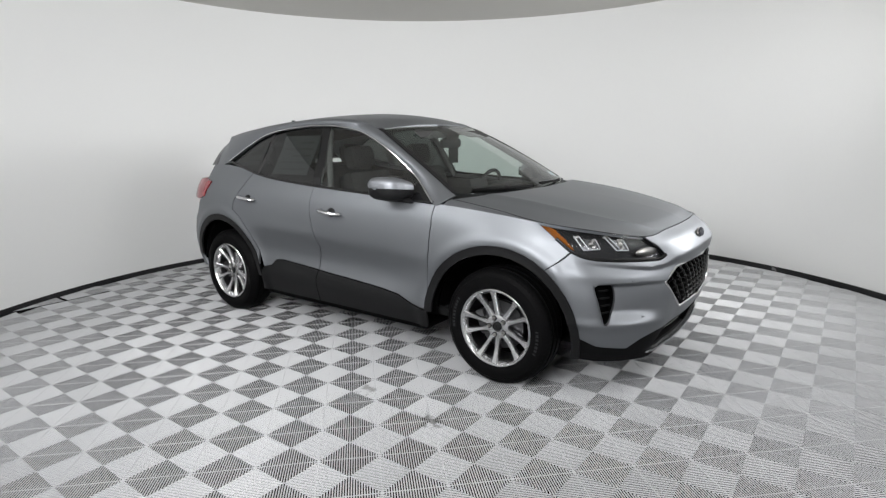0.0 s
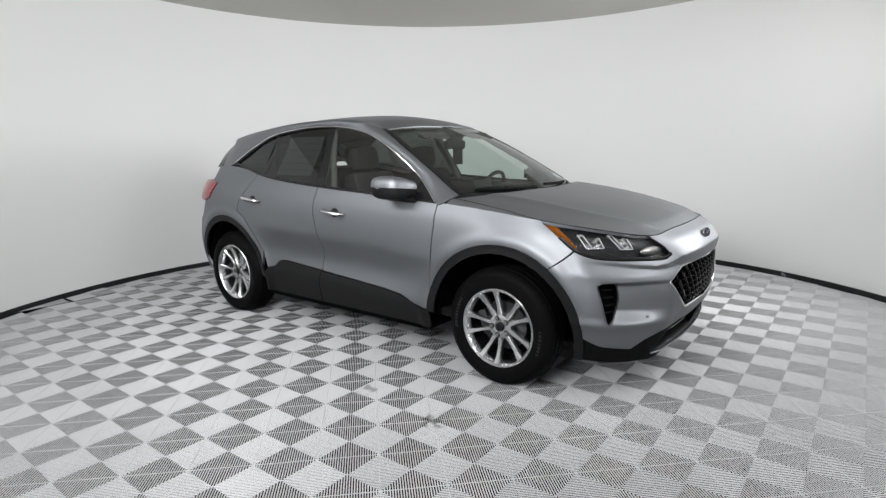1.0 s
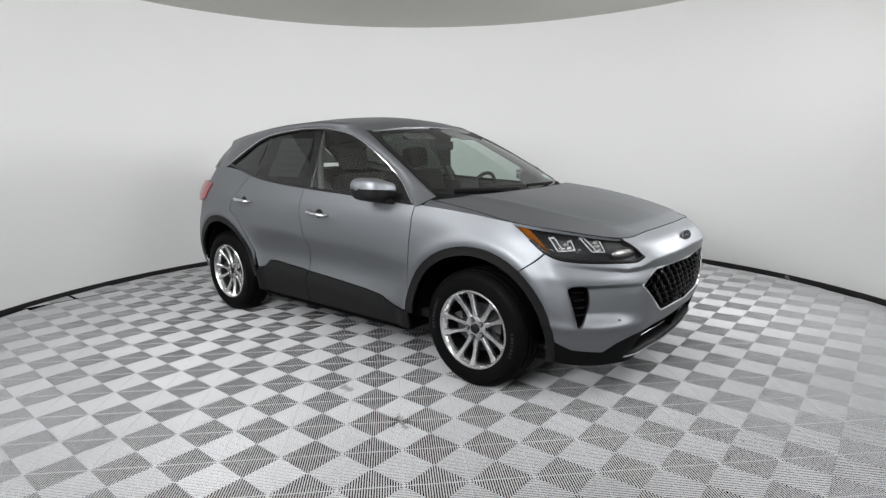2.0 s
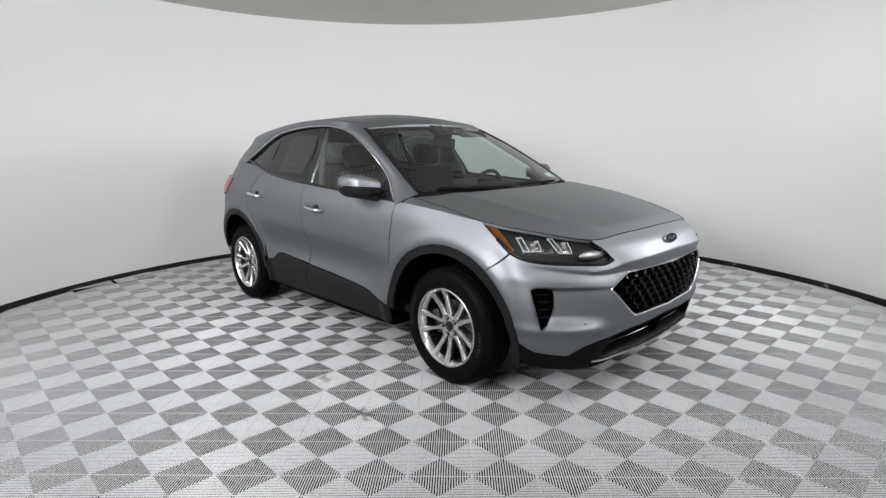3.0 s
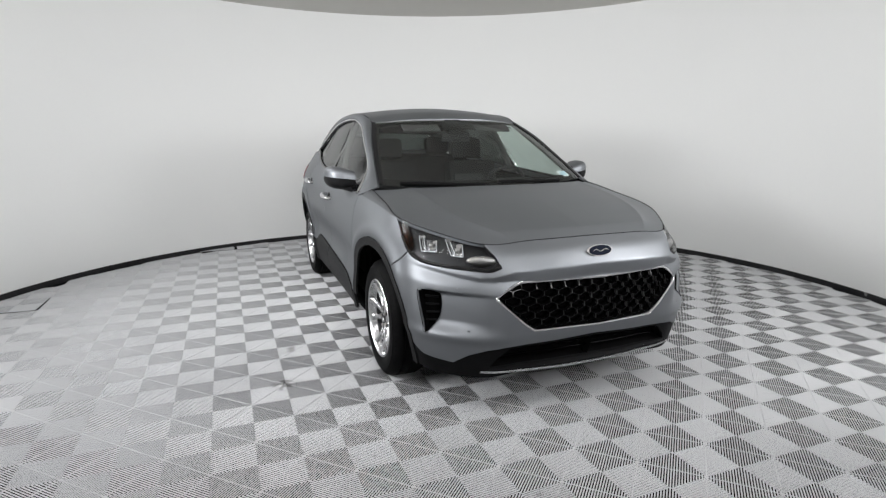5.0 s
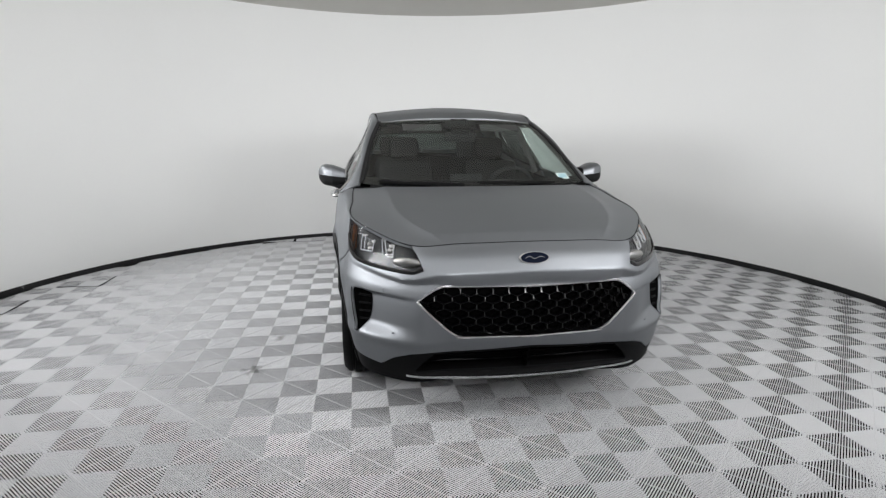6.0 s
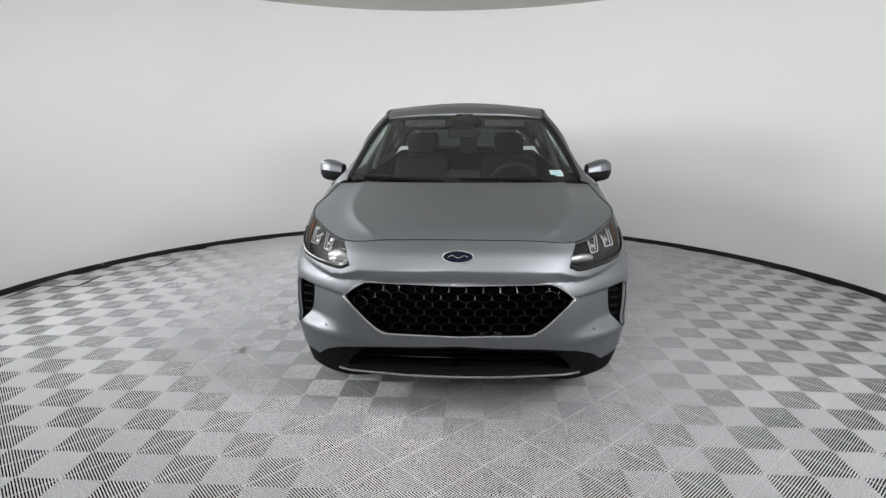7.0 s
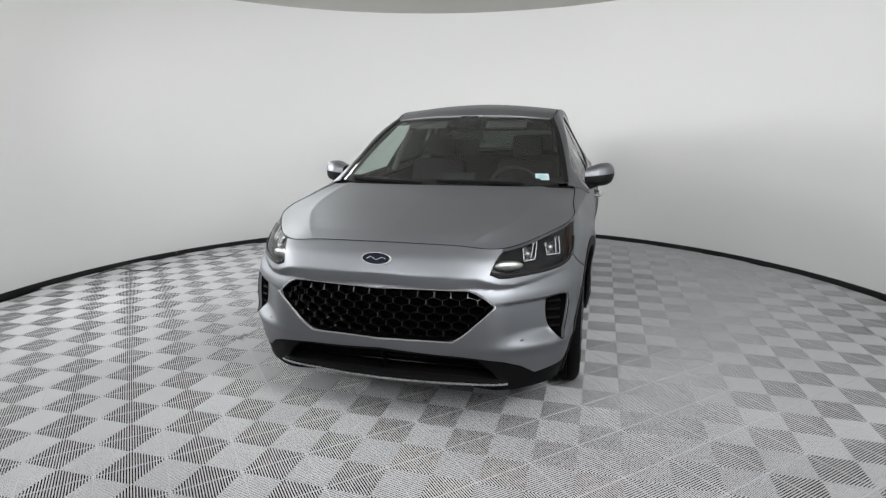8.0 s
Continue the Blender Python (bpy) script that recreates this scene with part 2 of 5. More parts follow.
def build_booth():
    n = 240
    dirs = [(math.cos(2 * math.pi * i / n), math.sin(2 * math.pi * i / n), wall_radius(2 * math.pi * i / n)) for i in range(n)]

    def shell(inner, outer, low, high):
        verts = []
        for c, s, r in dirs:
            for rr, z in ((r + inner, low), (r + inner, high), (r + outer, high), (r + outer, low)):
                verts.append((CENTRE.x + rr * c, CENTRE.y + rr * s, z))
        faces = [(4 * i + j, 4 * i + (j + 1) % 4, 4 * ((i + 1) % n) + (j + 1) % 4, 4 * ((i + 1) % n) + j) for i in range(n) for j in range(4)]
        return verts, faces

    tagged(mesh_object("wall_round", *shell(0, 0.15, -0.03, CEILING + 0.1), WALL), "seamless curved white painted booth wall", "wall", kind="structure")
    tagged(mesh_object("baseboard", *shell(-0.012, -0.001, -0.012, 0.046), BASE), "black vinyl base strip along the curved wall", "baseboard", kind="structure")
    for name, low, high, mat, text in (("ceiling", CEILING, CEILING + 0.08, CEIL, "grey painted flat ceiling of the booth"), ("floor", -0.05, -0.014, SUBFLOOR_AND_WEB_SHADE, "dark subfloor under grey ribbed interlocking tiles")):
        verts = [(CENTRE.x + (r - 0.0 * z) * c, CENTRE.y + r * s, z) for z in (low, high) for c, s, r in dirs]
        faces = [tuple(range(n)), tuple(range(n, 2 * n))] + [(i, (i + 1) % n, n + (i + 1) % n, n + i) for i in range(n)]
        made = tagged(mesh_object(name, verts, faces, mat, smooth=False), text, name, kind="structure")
    return made


floor = build_booth()

# ---------------------------------------------------------------- the car's skin
# Character lines of the right half, from the middle of the nose round to the middle of the tail: half width, length, height.
LINE_SILL = [(0, -2.215, 0.255), (0.33, -2.20, 0.252), (0.58, -2.145, 0.244), (0.785, -1.98, 0.248), (0.845, -1.75, 0.250), (0.89, -1.355, 0.26), (0.92, -0.9, 0.28),
             (0.91, -0.1, 0.28), (0.91, 0.65, 0.28), (0.92, 1.355, 0.30), (0.84, 1.80, 0.33), (0.64, 2.08, 0.35), (0, 2.25, 0.36)]
LINE_LOW = [(0, -2.285, 0.43), (0.34, -2.262, 0.43), (0.60, -2.180, 0.42), (0.828, -1.985, 0.40), (0.875, -1.77, 0.40), (0.93, -1.355, 0.42), (0.945, -0.9, 0.42),
            (0.945, -0.1, 0.44), (0.945, 0.65, 0.45), (0.955, 1.355, 0.45), (0.87, 1.83, 0.47), (0.66, 2.12, 0.48), (0, 2.3, 0.48)]
LINE_MID = [(0, -2.315, 0.56), (0.34, -2.292, 0.56), (0.60, -2.198, 0.56), (0.845, -1.972, 0.57), (0.900, -1.76, 0.57), (0.945, -1.355, 0.58), (0.945, -0.9, 0.60),
            (0.935, -0.1, 0.62), (0.945, 0.65, 0.62), (0.97, 1.355, 0.62), (0.885, 1.84, 0.62), (0.67, 2.13, 0.62), (0, 2.29, 0.62)]
LINE_WAIST = [(0, -2.318, 0.75), (0.36, -2.296, 0.75), (0.60, -2.190, 0.74), (0.838, -1.940, 0.73), (0.905, -1.735, 0.73), (0.948, -1.355, 0.76), (0.965, -0.9, 0.80),
              (0.962, -0.1, 0.84), (0.958, 0.65, 0.86), (0.965, 1.355, 0.86), (0.875, 1.82, 0.86), (0.66, 2.08, 0.86), (0, 2.25, 0.86)]
LINE_SHOULDER = [(0, -2.262, 0.885), (0.34, -2.235, 0.88), (0.57, -2.155, 0.865), (0.815, -1.872, 0.87), (0.884, -1.68, 0.90), (0.926, -1.355, 0.93), (0.95, -0.9, 0.97),
                 (0.948, -0.1, 1.0), (0.935, 0.65, 1.03), (0.925, 1.355, 1.06), (0.86, 1.79, 1.06), (0.66, 2.0, 1.06), (0, 2.15, 1.06)]
LINE_TOP = [(0, -2.175, 0.952), (0.33, -2.15, 0.945), (0.57, -2.09, 0.932), (0.776, -1.80, 0.981), (0.862, -1.57, 1.014), (0.880, -1.33, 1.044), (0.910, -0.92, 1.083),
            (0.90, -0.1, 1.122), (0.875, 0.6, 1.168), (0.80, 1.34, 1.27), (0.76, 1.70, 1.27), (0.60, 1.88, 1.27), (0, 2.05, 1.27)]


def catmull(block, t):
    """Samples along the first axis of a control block at the knot positions t."""
    i = np.clip(t.astype(int), 0, len(block) - 4)
    f = (t - i).reshape(-1, *[1] * (block.ndim - 1))
    a, b, c, d = block[i], block[i + 1], block[i + 2], block[i + 3]
    return 0.5 * (2 * b + (c - a) * f + (2 * a - 5 * b + 4 * c - d) * f**2 + (3 * b - a - 3 * c + d) * f**3)


class Skin:
    """The lofted outer face of the lower body. s runs round from the nose's middle, in metres, z is the height."""

    def __init__(self, lines, per=36, up=18):
        c = np.array(lines, float).transpose(1, 0, 2)  # columns, rows, xyz
        flip = np.array([-1, 1, 1])
        c = np.concatenate([c[1:2] * flip, c, c[-2:-1] * flip])
        g = catmull(c, np.linspace(0, len(c) - 3 - 1e-6, per * (len(c) - 3) + 1))
        r = g.transpose(1, 0, 2)
        r = np.concatenate([2 * r[:1] - r[1:2], r, 2 * r[-1:] - r[-2:-1]])
        self.g = catmull(r, np.linspace(0, len(r) - 3 - 1e-6, up * (len(r) - 3) + 1)).transpose(1, 0, 2)
        mid = self.g[:, up * 3, :2]
        self.s = np.concatenate([[0], np.cumsum(np.linalg.norm(np.diff(mid, axis=0), axis=1))])
        self.knots = self.s[::per]

    def raw(self, s, z):
        s, z = np.atleast_1d(s).astype(float), np.atleast_1d(z).astype(float)
        i = np.clip(np.searchsorted(self.s, s) - 1, 0, len(self.s) - 2)
        f = np.clip((s - self.s[i]) / (self.s[i + 1] - self.s[i]), 0, 1)
        out = np.empty((len(s), 3))
        for n in range(len(s)):
            col = self.g[i[n]] * (1 - f[n]) + self.g[i[n] + 1] * f[n]
            zz = np.maximum.accumulate(col[:, 2])
            h = min(max(z[n], zz[0]), zz[-1])
            out[n] = np.interp(h, zz, col[:, 0]), np.interp(h, zz, col[:, 1]), h
        return out

    def at(self, s, z, inward=0.0):
        p = self.raw(s, z)
        e = 0.006
        a = self.raw(np.asarray(s) + e, z) - self.raw(np.maximum(np.asarray(s) - e, 0), z)
        b = self.raw(s, np.asarray(p[:, 2]) + e) - self.raw(s, np.asarray(p[:, 2]) - e)
        nrm = np.cross(a, b)
        nrm /= np.linalg.norm(nrm, axis=1)[:, None] + 1e-12
        d = relief(p[:, 0], p[:, 1], p[:, 2]) - inward
        return p + nrm * np.asarray(d)[:, None], nrm

    def front(self, x, z):
        """The s at which the nose has half width x at height z."""
        s = np.linspace(0, self.knots[5], 400)
        return float(np.interp(x, np.maximum.accumulate(self.raw(s, np.full(400, z))[:, 0]), s))

    def side(self, y, z):
        """The s at which the flank lies at length y at height z."""
        s = np.linspace(self.knots[2], self.knots[11], 900)
        return float(np.interp(y, np.maximum.accumulate(self.raw(s, np.full(900, z))[:, 1]), s))

    def path(self, points):
        """Outline points, each ('f', half width, z) or ('s', length, z) or ('k', knot, z)."""
        out = []
        for kind, a, z in points:
            out.append(((self.front(a, z) if kind == "f" else self.side(a, z) if kind == "s" else float(np.interp(a, range(len(self.knots)), self.knots))), z))
        return out


def bump2(x, z, x0, z0, w, h):
    return np.exp(-(((x - x0) / w) ** 2) - (((z - z0) / h) ** 2))


def relief(x, y, z):
    """Pressed forms of the sheet metal: the hollow round the intakes, the ledge under the lamps, the scooped doors."""
    nose = 1 / (1 + np.exp((y + 1.78) * 40))
    step = lambda v: (lambda c: c * c * (3 - 2 * c))(np.clip(v, 0, 1))  # noqa: E731
    scoop = step((x - 0.50) / 0.27) * (1 - step((x - 0.788) / 0.070)) * step((0.702 - z) / 0.022) * step((z - 0.474) / 0.075)
    d = nose * (-0.040 * scoop + 0.012 * bump2(x, z, 0.73, 0.470, 0.22, 0.03) + 0.006 * bump2(x, z, 0.76, 0.735, 0.18, 0.032))
    lip = np.interp(x, [0, 0.32, 0.47, 0.51, 0.56, 0.62, 0.71, 0.83, 0.90], [0.832, 0.826, 0.815, 0.802, 0.787, 0.780, 0.791, 0.814, 0.835])
    deep = np.interp(x, [0, 0.50, 0.62, 0.80, 0.88], [0.032, 0.030, 0.017, 0.008, 0.0])
    side_on = step((x - 0.36) / 0.26)
    d = d + nose * 0.008 * (1 - side_on) * np.exp(-np.maximum(z - lip, 0) / 0.05)
    d = d - nose * deep * np.clip((lip - z) / (0.050 - 0.032 * side_on), 0, 1) * (1 - side_on + side_on * np.exp(-(np.maximum(lip - z, 0) / 0.08) ** 2))
    flank = np.clip((y + 0.95) / 0.1, 0, 1) * np.clip((0.98 - y) / 0.25, 0, 1)
    d = d - flank * 0.026 * np.exp(-(((z - (0.60 + 0.03 * y)) / 0.12) ** 2)) * np.clip((y + 0.95) / 0.45, 0, 1)
    d = d + flank * 0.006 * np.exp(-(((z - (0.775 + 0.05 * y)) / 0.05) ** 2))
    # flared lips over the wheels
    for yc in (-1.355, 1.355):
        r = np.hypot(y - yc, z - 0.36)
        d = d + 0.014 * np.exp(-(((r - 0.535) / 0.045) ** 2)) * np.clip((y + 1.86) / 0.12, 0, 1)
    return d


def inside(poly, a, b):
    poly = np.array(poly)
    odd = np.zeros(a.shape, bool)
    for (x0, y0), (x1, y1) in zip(poly, np.roll(poly, -1, 0)):
        cross = (y0 > b) != (y1 > b)
        odd ^= cross & (a < (x1 - x0) * (b - y0) / (y1 - y0 + 1e-15) + x0)
    return odd


def shrink(poly, d):
    """The outline moved inwards by d."""
    p = np.array(poly, float)
    area = 0.5 * np.sum(p[:, 0] * np.roll(p[:, 1], -1) - np.roll(p[:, 0], -1) * p[:, 1])
    e = np.roll(p, -1, 0) - p
    e /= np.linalg.norm(e, axis=1)[:, None] + 1e-12
    nrm = np.stack([-e[:, 1], e[:, 0]], 1) * np.sign(area)
    m = nrm + np.roll(nrm, 1, 0)
    m /= (m * m).sum(1)[:, None] / 2 + 0.15
    return p + m * d


def trimmed(outline, place, holes=(), cell=0.012, gap=0.0025, rim=0.012, centred=False):
    """A panel cut out of a surface: place(a, b) gives points and normals. Returns verts and faces of the right half (x as half width)."""
    outline = shrink(outline, gap) if gap else np.array(outline, float)
    if centred:
        outline[:, 0] = np.where(outline[:, 0] < 0.02, 0.0, outline[:, 0])
    holes = [shrink(h, -gap) if gap else np.array(h, float) for h in holes]
    lo, hi = outline.min(0), outline.max(0)
    na, nb = [max(2, int(math.ceil((hi[i] - lo[i]) / cell))) for i in (0, 1)]
    ga, gb = np.linspace(lo[0], hi[0], na + 1), np.linspace(lo[1], hi[1], nb + 1)
    ca, cb = np.meshgrid((ga[1:] + ga[:-1]) / 2, (gb[1:] + gb[:-1]) / 2, indexing="ij")
    keep = inside(outline, ca, cb)
    for h in holes:
        keep &= ~inside(h, ca, cb)
    va, vb = np.meshgrid(ga, gb, indexing="ij")
    pad = np.pad(keep, 1)
    count = pad[1:, 1:].astype(int) + pad[:-1, 1:] + pad[1:, :-1] + pad[:-1, :-1]
    used, edge = count > 0, (count > 0) & (count < 4)
    segs = [(p, q) for loop in (outline, *holes) for p, q in zip(loop, np.roll(loop, -1, 0))]
    p0, p1 = np.array([s[0] for s in segs]), np.array([s[1] for s in segs])
    spots = np.argwhere(edge)
    pts = np.stack([va[edge], vb[edge]], 1)
    d = p1 - p0
    t = np.clip(((pts[:, None] - p0) * d).sum(-1) / ((d * d).sum(-1) + 1e-12), 0, 1)
    near = p0 + t[..., None] * d
    dist = np.linalg.norm(near - pts[:, None], axis=-1)
    best = dist.argmin(1)
    moved = near[np.arange(len(pts)), best]
    for corner in np.concatenate([outline, *holes]):
        far = np.linalg.norm(pts - corner, axis=1)
        if len(far) and far.min() < 1.2 * cell:
            moved[far.argmin()] = corner
    va[edge], vb[edge] = moved[:, 0], moved[:, 1]
    index = -np.ones(va.shape, int)
    index[used] = np.arange(used.sum())
    pos, nrm = place(va[used], vb[used])
    verts = [tuple(v) for v in pos]
    faces = [(index[i, j], index[i + 1, j], index[i + 1, j + 1], index[i, j + 1]) for i, j in np.argwhere(keep)]
    if rim:
        edges = {}
        for f in faces:
            for a, b in zip(f, f[1:] + f[:1]):
                edges[(a, b)] = 1
        rims = [(a, b) for a, b in edges if (b, a) not in edges]
        back = {}
        for a, b in rims:
            for v in (a, b):
                if v not in back:
                    back[v] = len(verts)
                    verts.append(tuple(pos[v] - rim * nrm[v]))
        faces += [(b, a, back[a], back[b]) for a, b in rims if not (centred and abs(pos[a][0]) < 1e-4 and abs(pos[b][0]) < 1e-4)]
    return verts, faces


def sided(verts, faces, side):
    """The half's geometry laid on the car's right (-1) or left (+1)."""
    return [(side * x, y, z) for x, y, z in verts], [tuple(reversed(f)) if side < 0 else tuple(f) for f in faces]


def both(verts, faces):
    n = len(verts)
    v1, f1 = sided(verts, faces, -1)
    v2, f2 = sided(verts, faces, 1)
    return v1 + v2, f1 + [tuple(i + n for i in f) for f in f2]


skin = Skin([LINE_SILL, LINE_LOW, LINE_MID, LINE_WAIST, LINE_SHOULDER, LINE_TOP])


def arc(yc, zc, r, a0, a1, n=14):
    return [("s", yc + r * math.cos(radians(a0 + (a1 - a0) * i / (n - 1))), zc + r * math.sin(radians(a0 + (a1 - a0) * i / (n - 1)))) for i in range(n)]


def pane_x(y, z):
    """Half width of the side glass."""
    lean = 0.068 * np.exp(-(((z - 1.25) / 0.10) ** 2)) * np.clip((-0.1 - y) / 0.3, 0, 1) + 0.034 * np.clip((z - 1.2) / 0.2, 0, 1)
    return 0.902 - 0.46 * (z - 1.10) - 0.03 * np.maximum(0, y - 0.3) ** 2 - lean


def on_pane(out=0.0):
    def place(a, b):
        n = np.stack([np.full(len(a), 0.908), 0.0 * a, np.full(len(a), 0.418)], 1)
        return np.stack([pane_x(a, b), a, b], 1) + out * n, n
    return place


def on_skin(inward=0.0):
    return lambda a, b: skin.at(a, b, inward)


# outlines shared by neighbouring panels
FRONT_GAP = [("s", -0.905, 1.20), ("s", -0.915, 0.95), ("s", -0.89, 0.70), ("s", -0.865, 0.45), ("s", -0.865, 0.30)]
MID_GAP = [("s", 0.215, 1.20), ("s", 0.205, 0.95), ("s", 0.165, 0.80), ("s", 0.135, 0.70), ("s", 0.165, 0.58), ("s", 0.185, 0.45), ("s", 0.185, 0.30)]
REAR_GAP = [("s", 0.965, 1.28), ("s", 1.06, 1.12), ("s", 1.15, 0.98), ("s", 1.155, 0.92), ("s", 1.05, 0.865), ("s", 0.93, 0.74), ("s", 0.845, 0.60), ("s", 0.80, 0.45), ("s", 0.79, 0.30)]
CLAD_TOP_FRONT = [("s", 0.165, 0.523), ("s", -0.15, 0.503), ("s", -0.45, 0.482), ("s", -0.62, 0.462), ("s", -0.74, 0.415), ("s", -0.865, 0.395)]
CLAD_TOP_REAR = [("s", 0.80, 0.475), ("s", 0.72, 0.49), ("s", 0.66, 0.545), ("s", 0.58, 0.552), ("s", 0.165, 0.525)]
LAMP = [("f", 0.522, 0.832), ("f", 0.575, 0.812), ("f", 0.665, 0.812), ("f", 0.76, 0.815), ("f", 0.83, 0.828), ("s", -1.80, 0.862), ("s", -1.71, 0.925), ("s", -1.585, 1.03),
        ("s", -1.63, 1.06), ("f", 0.72, 1.06), ("f", 0.585, 1.0), ("f", 0.562, 0.92)]
GRILLE = [("f", 0.0, 0.767), ("f", 0.40, 0.772), ("f", 0.452, 0.764), ("f", 0.50, 0.735), ("f", 0.552, 0.686), ("f", 0.535, 0.66), ("f", 0.43, 0.558), ("f", 0.375, 0.515), ("f", 0.33, 0.504), ("f", 0.0, 0.500)]
INTAKE = [("f", 0.797, 0.690), ("f", 0.846, 0.692), ("f", 0.857, 0.675), ("f", 0.853, 0.60), ("f", 0.844, 0.52), ("f", 0.836, 0.482), ("f", 0.818, 0.505), ("f", 0.794, 0.575), ("f", 0.787, 0.65)]
SEAM = [("s", -1.665, 0.765), ("s", -1.80, 0.870)]

# ---------------------------------------------------------------- the car


def coons(c0, c1, d0, d1, n, m):
    """A patch between the curves c0 (v=0), c1 (v=1), d0 (u=0), d1 (u=1): an n x m grid of points."""
    c0, c1, d0, d1 = (spline(c, k) for c, k in ((c0, n), (c1, n), (d0, m), (d1, m)))
    u, v = np.linspace(0, 1, n)[:, None, None], np.linspace(0, 1, m)[None, :, None]
    g = (1 - v) * c0[:, None] + v * c1[:, None] + (1 - u) * d0[None] + u * d1[None]
    return g - ((1 - u) * (1 - v) * c0[0] + u * (1 - v) * c0[-1] + (1 - u) * v * c1[0] + u * v * c1[-1])


def patch(g, rim=0.012, down=(0, 0, -1), skip_centre=True):
    """Verts and faces of a grid of points with a folded edge."""
    n, m = g.shape[:2]
    verts, faces = [tuple(p) for p in g.reshape(-1, 3)], grid_faces(n, m)
    loop = [(i, 0) for i in range(n)] + [(n - 1, j) for j in range(1, m)] + [(i, m - 1) for i in range(n - 2, -1, -1)] + [(0, j) for j in range(m - 2, 0, -1)]
    start = len(verts)
    verts += [tuple(g[i, j] + rim * np.array(down)) for i, j in loop]
    for a in range(len(loop)):
        b = (a + 1) % len(loop)
        if skip_centre and abs(g[loop[a]][0]) < 1e-6 and abs(g[loop[b]][0]) < 1e-6:
            continue
        faces.append((loop[a][0] * m + loop[a][1], start + a, start + b, loop[b][0] * m + loop[b][1]))
    return verts, faces


def top_line(k0, k1, n):
    """Points of the skin's upper edge between two knots."""
    k = np.linspace(k0, k1, n)
    s = np.interp(k, range(len(skin.knots)), skin.knots)
    return skin.raw(s, np.full(n, 9.0))


car = tagged(new("car"), "silver compact crossover car with black cladding and alloy wheels", "car")

DITCH = [(0.624, -0.222, 1.548), (0.634, -0.05, 1.603), (0.632, 0.25, 1.634), (0.618, 0.8, 1.618), (0.595, 1.35, 1.560), (0.56, 1.67, 1.514)]
SCREEN_EDGE = [(0.785, -0.968, 1.141), (0.742, -0.72, 1.288), (0.688, -0.46, 1.432), (0.624, -0.222, 1.548)]
SCREEN_BASE = [(0, -1.20, 1.118), (0.40, -1.15, 1.124), (0.68, -1.04, 1.134), (0.785, -0.968, 1.141)]
SCREEN_TOP = [(0, -0.325, 1.572), (0.35, -0.296, 1.565), (0.624, -0.222, 1.548)]
DAYLIGHT = [(-0.905, 1.082), (-0.672, 1.231), (-0.40, 1.400), (-0.126, 1.517), (0.124, 1.565), (0.30, 1.577), (0.576, 1.574), (0.956, 1.530), (1.199, 1.437), (1.425, 1.300)]
BELT = [(-0.905, 1.082), (-0.594, 1.097), (-0.28, 1.113), (0.215, 1.143), (0.60, 1.170), (0.905, 1.203), (1.175, 1.250), (1.425, 1.300)]


